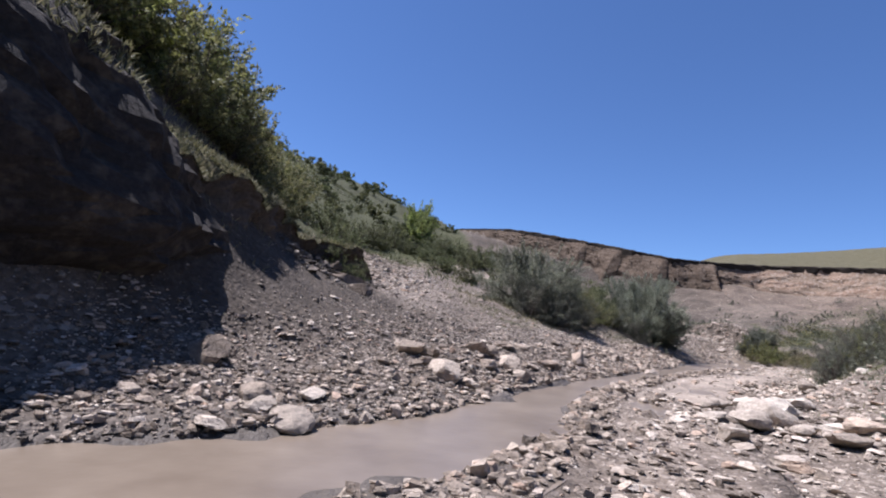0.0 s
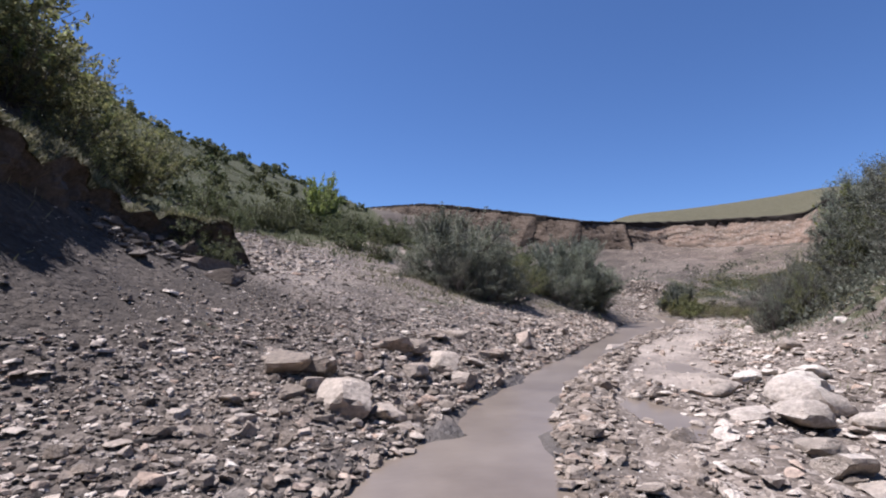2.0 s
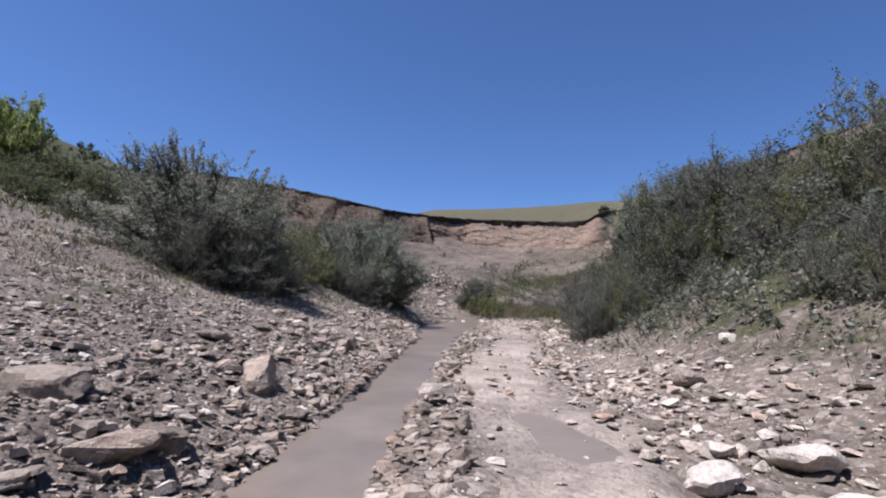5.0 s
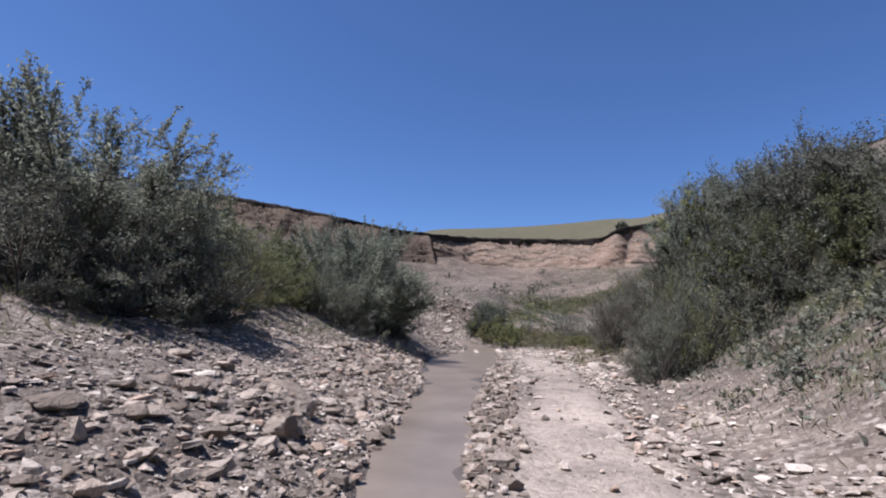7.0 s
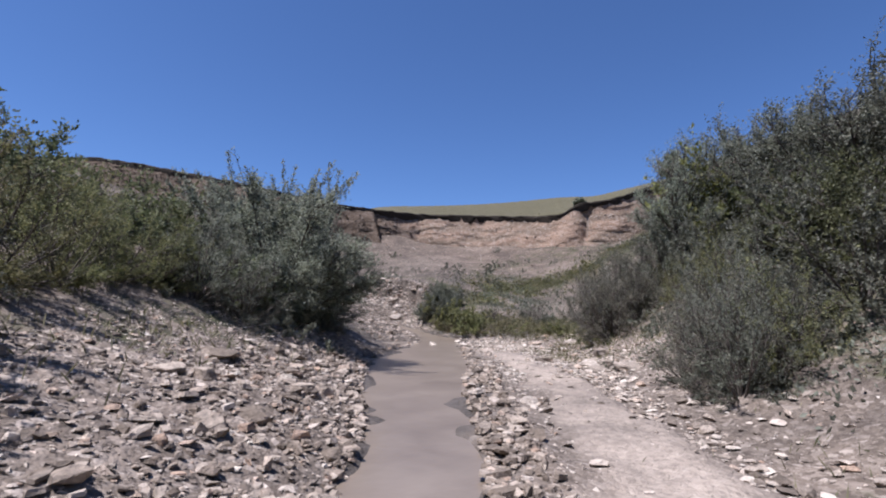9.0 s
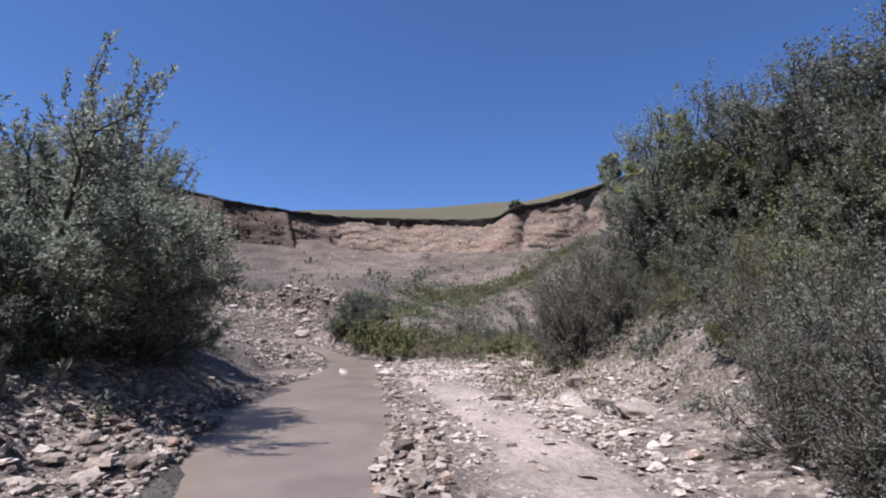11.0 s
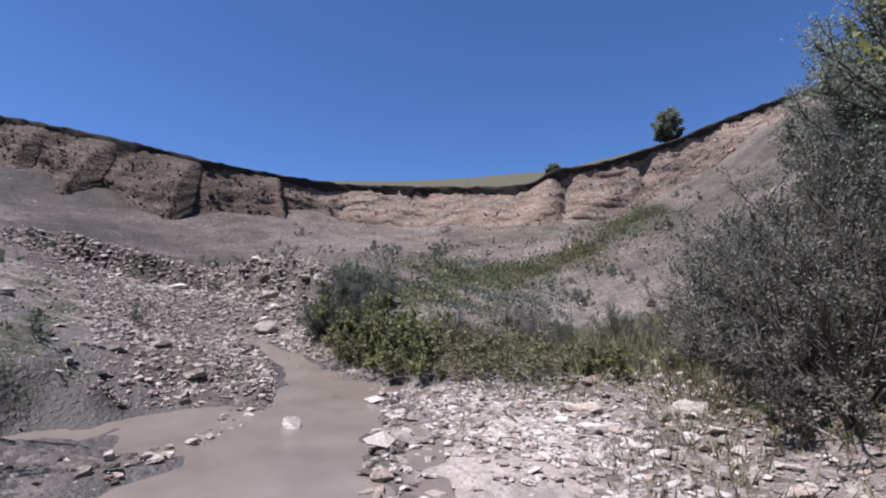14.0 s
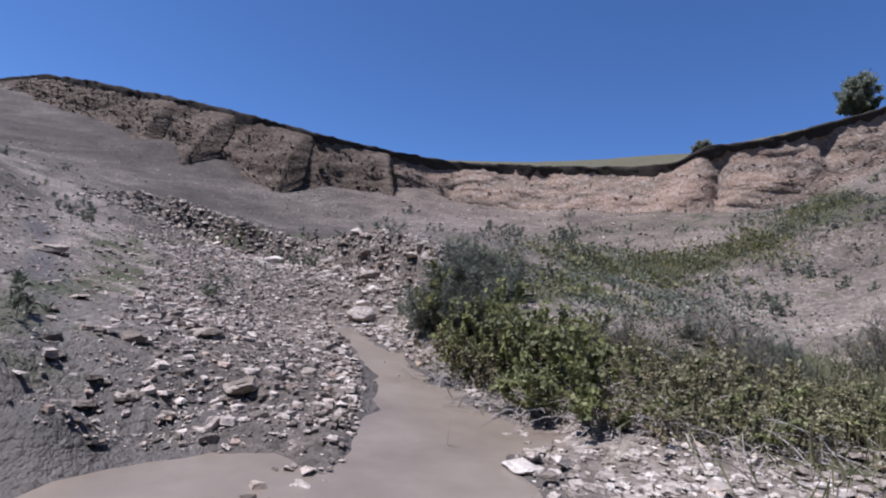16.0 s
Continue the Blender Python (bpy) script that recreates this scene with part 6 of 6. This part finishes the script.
    rim_tree = plant("rim_tree", ROUND_TREE, 64.0, 44.3, (0.82, 0.82, 0.84), 0, "round dark green tree on the landslide rim", "tree")
    again(rim_tree, 56.2, 51.0, (0.5, 0.5, 0.32), 0, label="low round green shrub on the landslide rim")


shrubs()


def grass():
    """Blades on meadow edge, banks and bowl."""
    r = np.random.default_rng(31)
    p = np.vstack((along(rim_line, 9000, 2.2, r, 0.1, 0.9), along(resample(RIGHT_BANK, 0.5), 24000, 1.9, r, 0.2), along(resample(CLIFF_TOP, 0.5), 9000, 0.9, r, 0.5), along(resample([(-6, 26), (0, 34), (8, 36), (13, 40)], 0.5), 9000, 3.0, r), along(resample(LEFT_BANK, 0.5), 5000, 0.9, r, 0.3),
                   along(green_line, 7000, 0.9, r), np.column_stack((r.normal(33, 2.2, 3500), r.normal(34.0, 1.6, 3500))), along(resample([(24, 29.6), (28.5, 33.4), (31, 35)], 0.5), 4000, 1.0, r), along(resample(RIGHT_FOOT, 0.5) + np.array((1.5, -1.0, 0)), 13000, 1.0, r, 0.3),
                   along(resample([(2, 24), (9, 29), (14, 35)], 0.5), 6000, 1.3, r)))
    d, _ = rim_distance(p[:, 0], p[:, 1])
    p = p[((d > 0.1) | (d < -3)) & dry(p, 0.4)]
    clump = fractal(p[:, 0], p[:, 1], 1.4, 2, 71) + r.normal(0, 0.25, len(p)) > -0.05
    p = p[clump]
    n = len(p)
    base = np.column_stack((p, ground_at(p[:, 0], p[:, 1]) - 0.02))
    way = np.column_stack((r.normal(0, 0.4, (n, 2)), np.ones(n)))
    v, f = leaf_cloud(base, way, 0.19, 0.010, r, 0.1)
    tagged(new("grass", mesh_of("grass", v, f, GRASS)), "dry olive-green grass tufts on the banks", "grass", kind="stuff")


grass()


def bank_grass():
    """Blades hanging over the lip of the rock step and growing on the bank above it."""
    r = np.random.default_rng(36)
    n = 15000
    i, j = r.integers(0, bank_pts.shape[0] - 1, n), np.minimum((r.uniform(0, 1, n) ** 1.3 * 13).astype(int), 12)
    a, b = r.uniform(0, 1, (n, 1)), r.uniform(0, 1, (n, 1))
    p = (bank_pts[i, j] * (1 - a) + bank_pts[i + 1, j] * a) * (1 - b) + bank_pts[i, j + 1] * b
    p = p[fractal(p[:, 0], p[:, 1], 0.8, 2, 79) + r.normal(0, 0.2, n) > -0.12]
    rows, cols = cliff_crown.shape[:2]
    i, j = r.integers(rows - 70, rows - 6, n), r.integers(0, cols - 1, n)
    p = np.vstack((p, cliff_crown[i, j] * (1 - a) + cliff_crown[i + 1, j + 1] * a))
    m = len(p)
    v, f = leaf_cloud(p - np.array((0, 0, 0.02)), np.column_stack((r.normal(0.15, 0.45, (m, 2)), np.full(m, 0.9))), 0.17, 0.014, r)
    tagged(new("bank_grass", mesh_of("bank_grass", v, f, GRASS)), "olive-green grass on the bank above the rock step", "grass", kind="stuff")


bank_grass()


def tussocks():
    """Long grass of the hillside above the willows."""
    r = np.random.default_rng(32)
    p = np.column_stack((r.uniform(-30, 12, 34000), r.uniform(24, 85, 34000)))
    z = ground_at(p[:, 0], p[:, 1])
    ok = (p[:, 0] < 1.0 + (p[:, 1] - 26) * 0.75) & (z > 3.2) & ~((np.abs(p[:, 0] + 1.2) < 1.9) & (p[:, 1] < 31)) & (fractal(p[:, 0], p[:, 1], 3.0, 2, 73) > -0.25)
    ok &= (p[:, 0] < 11) & ~((p[:, 0] > 7) & (p[:, 1] > 46))
    p, z = p[ok], z[ok]
    n = len(p)
    v, f = leaf_cloud(np.column_stack((p, z - 0.03)), np.column_stack((r.normal(0, 0.35, (n, 2)), np.ones(n))), 0.34, 0.045, r, simple=True)
    tagged(new("hillside_grass", mesh_of("hillside_grass", v, f, OLIVE_LEAF)), "rough green grass on the hillside", "grass", kind="stuff")


tussocks()


def herbs():
    """Low broad-leaved herbs in the damp hollow of the bowl and on the bank."""
    r = np.random.default_rng(33)
    p = np.vstack((along(green_line, 9000, 1.5, r), np.column_stack((r.normal(34, 2.6, 6000), r.normal(41.5, 1.8, 6000))), along(resample(RIGHT_BANK, 0.5), 9000, 1.3, r, 0.2), along(resample(RIGHT_FOOT, 0.5) + np.array((1.6, -1.1, 0)), 12000, 1.0, r, 0.3, 0.95)))
    p = p[(fractal(p[:, 0], p[:, 1], 0.9, 2, 77) + r.normal(0, 0.15, len(p)) > 0.02) & dry(p, 0.5)]
    n = len(p)
    v, f = leaf_cloud(np.column_stack((p, ground_at(p[:, 0], p[:, 1]) + r.uniform(0, 0.08, n))), np.column_stack((r.normal(0, 0.9, (n, 2)), np.full(n, 0.8))), 0.11, 0.035, r)
    q = np.vstack((along(green_line, 6500, 0.55, r, 0.25, 1.0), along(resample([(26.4, 30.0), (28.2, 32.0), (30.4, 34)], 0.3), 1500, 0.45, r)))
    m = len(q)
    v2, f2 = leaf_cloud(np.column_stack((q, ground_at(q[:, 0], q[:, 1]) - 0.02)), np.column_stack((r.normal(0, 0.35, (m, 2)), np.ones(m))), 0.26, 0.012, r)
    q = np.vstack((np.column_stack((r.normal(31.2, 1.5, 2600), r.normal(35.0, 0.9, 2600))), np.column_stack((r.normal(29.4, 1.3, 1300), r.normal(36.6, 1.2, 1300)))))
    m = len(q)
    v3, f3 = leaf_cloud(np.column_stack((q, ground_at(q[:, 0], q[:, 1]) - 0.02)), np.column_stack((r.normal(0, 0.3, (m, 2)), np.ones(m))), 0.48, 0.011, r)
    tagged(new("tall_grass", mesh_of("tall_grass", v3, f3, GRASS)), "tall dry yellow-green grass beside the brambles", "grass", kind="stuff")
    q = np.vstack((along(green_line, 5200, 1.3, r, 0.05, 0.6), along(green_line, 2400, 0.6, r, 0.5, 1.0)))
    q = q[fractal(q[:, 0], q[:, 1], 1.1, 2, 78) + r.normal(0, 0.2, len(q)) > -0.05]
    m = len(q)
    v4, f4 = leaf_cloud(np.column_stack((q, ground_at(q[:, 0], q[:, 1]) + r.uniform(0, 0.2, m))), np.column_stack((r.normal(0, 0.8, (m, 2)), np.full(m, 0.8))), 0.15, 0.05, r)
    tagged(new("hollow_herbs", mesh_of("hollow_herbs", v4, f4, GREEN_LEAF)), "fresh green broad-leaved herbs in the damp hollow", "herbs", kind="stuff")
    tagged(new("strip_grass", mesh_of("strip_grass", v2, f2, GREEN_LEAF)), "strip of fresh green grass along the foot of the slope", "grass", kind="stuff")
    tagged(new("herbs", mesh_of("herbs", v, f, GREY_LEAF)), "low grey-green herbs carpeting the damp hollow", "herbs", kind="stuff")


herbs()


# ---- dead wood ----
def dead_branch(name, label, x, y, length, thick, turn, rise, seed, forks=3, z=None):
    r = np.random.default_rng(seed)
    way = np.array((math.cos(turn) * math.cos(rise), math.sin(turn) * math.cos(rise), math.sin(rise)))
    base = np.array((x, y, (float(ground_at(x, y)) if z is None else z) + thick))
    main = bend(base, way, length, 7, r, 0.3)
    parts = [tube(main, thick, thick * 0.45, 7)]
    for i in range(forks):
        k = int(r.integers(2, 6))
        d = main[k + 1] - main[k]
        d = d / np.linalg.norm(d) + r.normal(0, 0.6, 3)
        parts.append(tube(bend(main[k], d / np.linalg.norm(d), length * 0.35, 4, r, 0.3), thick * 0.5, thick * 0.15, 5))
    vs, fs, off = [], [], 0
    for v, f in parts:
        vs.append(v)
        fs.append(f + off)
        off += len(v)
    return tagged(new(name, mesh_of(name, np.vstack(vs), np.vstack(fs), DEADWOOD, True)), label, "branch", "dead branches")


dead_branch("dead_branch", "bleached bare branch fallen on the slope", 28.3, 27.9, 1.5, 0.06, -0.6, -0.12, 1)
dead_branch("dead_branch", "bleached bare stick lying among the shrubs", 26.6, 30.5, 0.8, 0.02, 1.9, 0.5, 2, 1)
dead_branch("dead_branch", "twisted grey dead stem beside the shrub", 19.1, 23.1, 0.7, 0.016, 1.0, 1.2, 5, 3)


def tangle_mesh(seed):
    """Bare stems arching out of one stool and down to the ground."""
    r = np.random.default_rng(seed)
    vs, fs, off = [], [], 0
    for k in range(34):
        a = r.uniform(0, 2 * np.pi)
        way = np.array((math.cos(a), math.sin(a), r.uniform(0.3, 1.4)))
        path = bend(np.array((r.normal(0, 0.3), r.normal(0, 0.3), -0.05)), way / np.linalg.norm(way), r.uniform(0.5, 1.1), 6, r, 0.5, -1.2)
        v, f = tube(path, r.uniform(0.005, 0.011), 0.003, 4)
        vs.append(v)
        fs.append(f + off)
        off += len(v)
    return mesh_of("tangle", np.vstack(vs), np.vstack(fs), DEADWOOD, True)


def dead_brambles():
    r = np.random.default_rng(78)
    pos = r.normal(0, 0.4, (260, 3)) * np.array((1, 1, 0.35)) + np.array((0, 0, 0.28))
    v, f = leaf_cloud(pos, r.normal(0, 1, (260, 3)), 0.04, 0.014, r)
    first = plant("dead_bramble", (tangle_mesh(77), mesh_of("leaves", v, f, BRAMBLE_LEAF)), 27.0, 40.2, (1, 1, 0.9), 0, "tangle of bare grey bramble stems over the stream bank", "shrub", "dead brambles")
    for k in range(1, 22):
        u = k / 21
        x, y = float(np.interp(u, (0, 0.4, 1), (27.25, 27.1, 29.2)) + r.normal(0, 0.15)), float(np.interp(u, (0, 0.4, 1), (40.3, 37.6, 35.0)) + r.normal(0, 0.25))
        again(first, x, y, (1, 1, r.uniform(0.6, 1.1)), r.uniform(0, 360))
    for k in range(16):
        again(first, r.uniform(27.6, 31.5), r.uniform(35.2, 39.8), (1, 1, r.uniform(0.9, 1.7)), r.uniform(0, 360))


dead_brambles()


def mullein(x, y, tall):
    """A dead flower spike above a rosette of felted leaves."""
    r = np.random.default_rng(9)
    base = new("mullein")
    v, f = tube(bend((0, 0, -0.03), (0.03, 0, 1), tall, 6, r, 0.05), 0.014, 0.006, 6)
    part("stalk", mesh_of("stalk", v, f, BARK, True), base)
    z = r.uniform(0.35, 1.0, 420) * tall
    a = r.uniform(0, 2 * np.pi, 420)
    pos = np.column_stack((0.015 * np.cos(a), 0.015 * np.sin(a), z))
    v, f = leaf_cloud(pos, np.column_stack((np.cos(a), np.sin(a), np.full(420, 0.9))), 0.035, 0.01, r)
    part("flower_spike", mesh_of("flower_spike", v, f, DRY_LEAF), base)
    a = r.uniform(0, 2 * np.pi, 60)
    pos = np.column_stack((0.03 * np.cos(a), 0.03 * np.sin(a), r.uniform(0.0, 0.12, 60)))
    v, f = leaf_cloud(pos, np.column_stack((np.cos(a), np.sin(a), np.full(60, 0.5))), 0.22, 0.045, r)
    part("rosette", mesh_of("rosette", v, f, GREY_LEAF), base)
    base.matrix_world = pose(x, y, float(ground_at(x, y)))
    tagged(base, "tall dried mullein spike standing on the bank", "plant")


mullein(19.2, 22.4, 0.85)
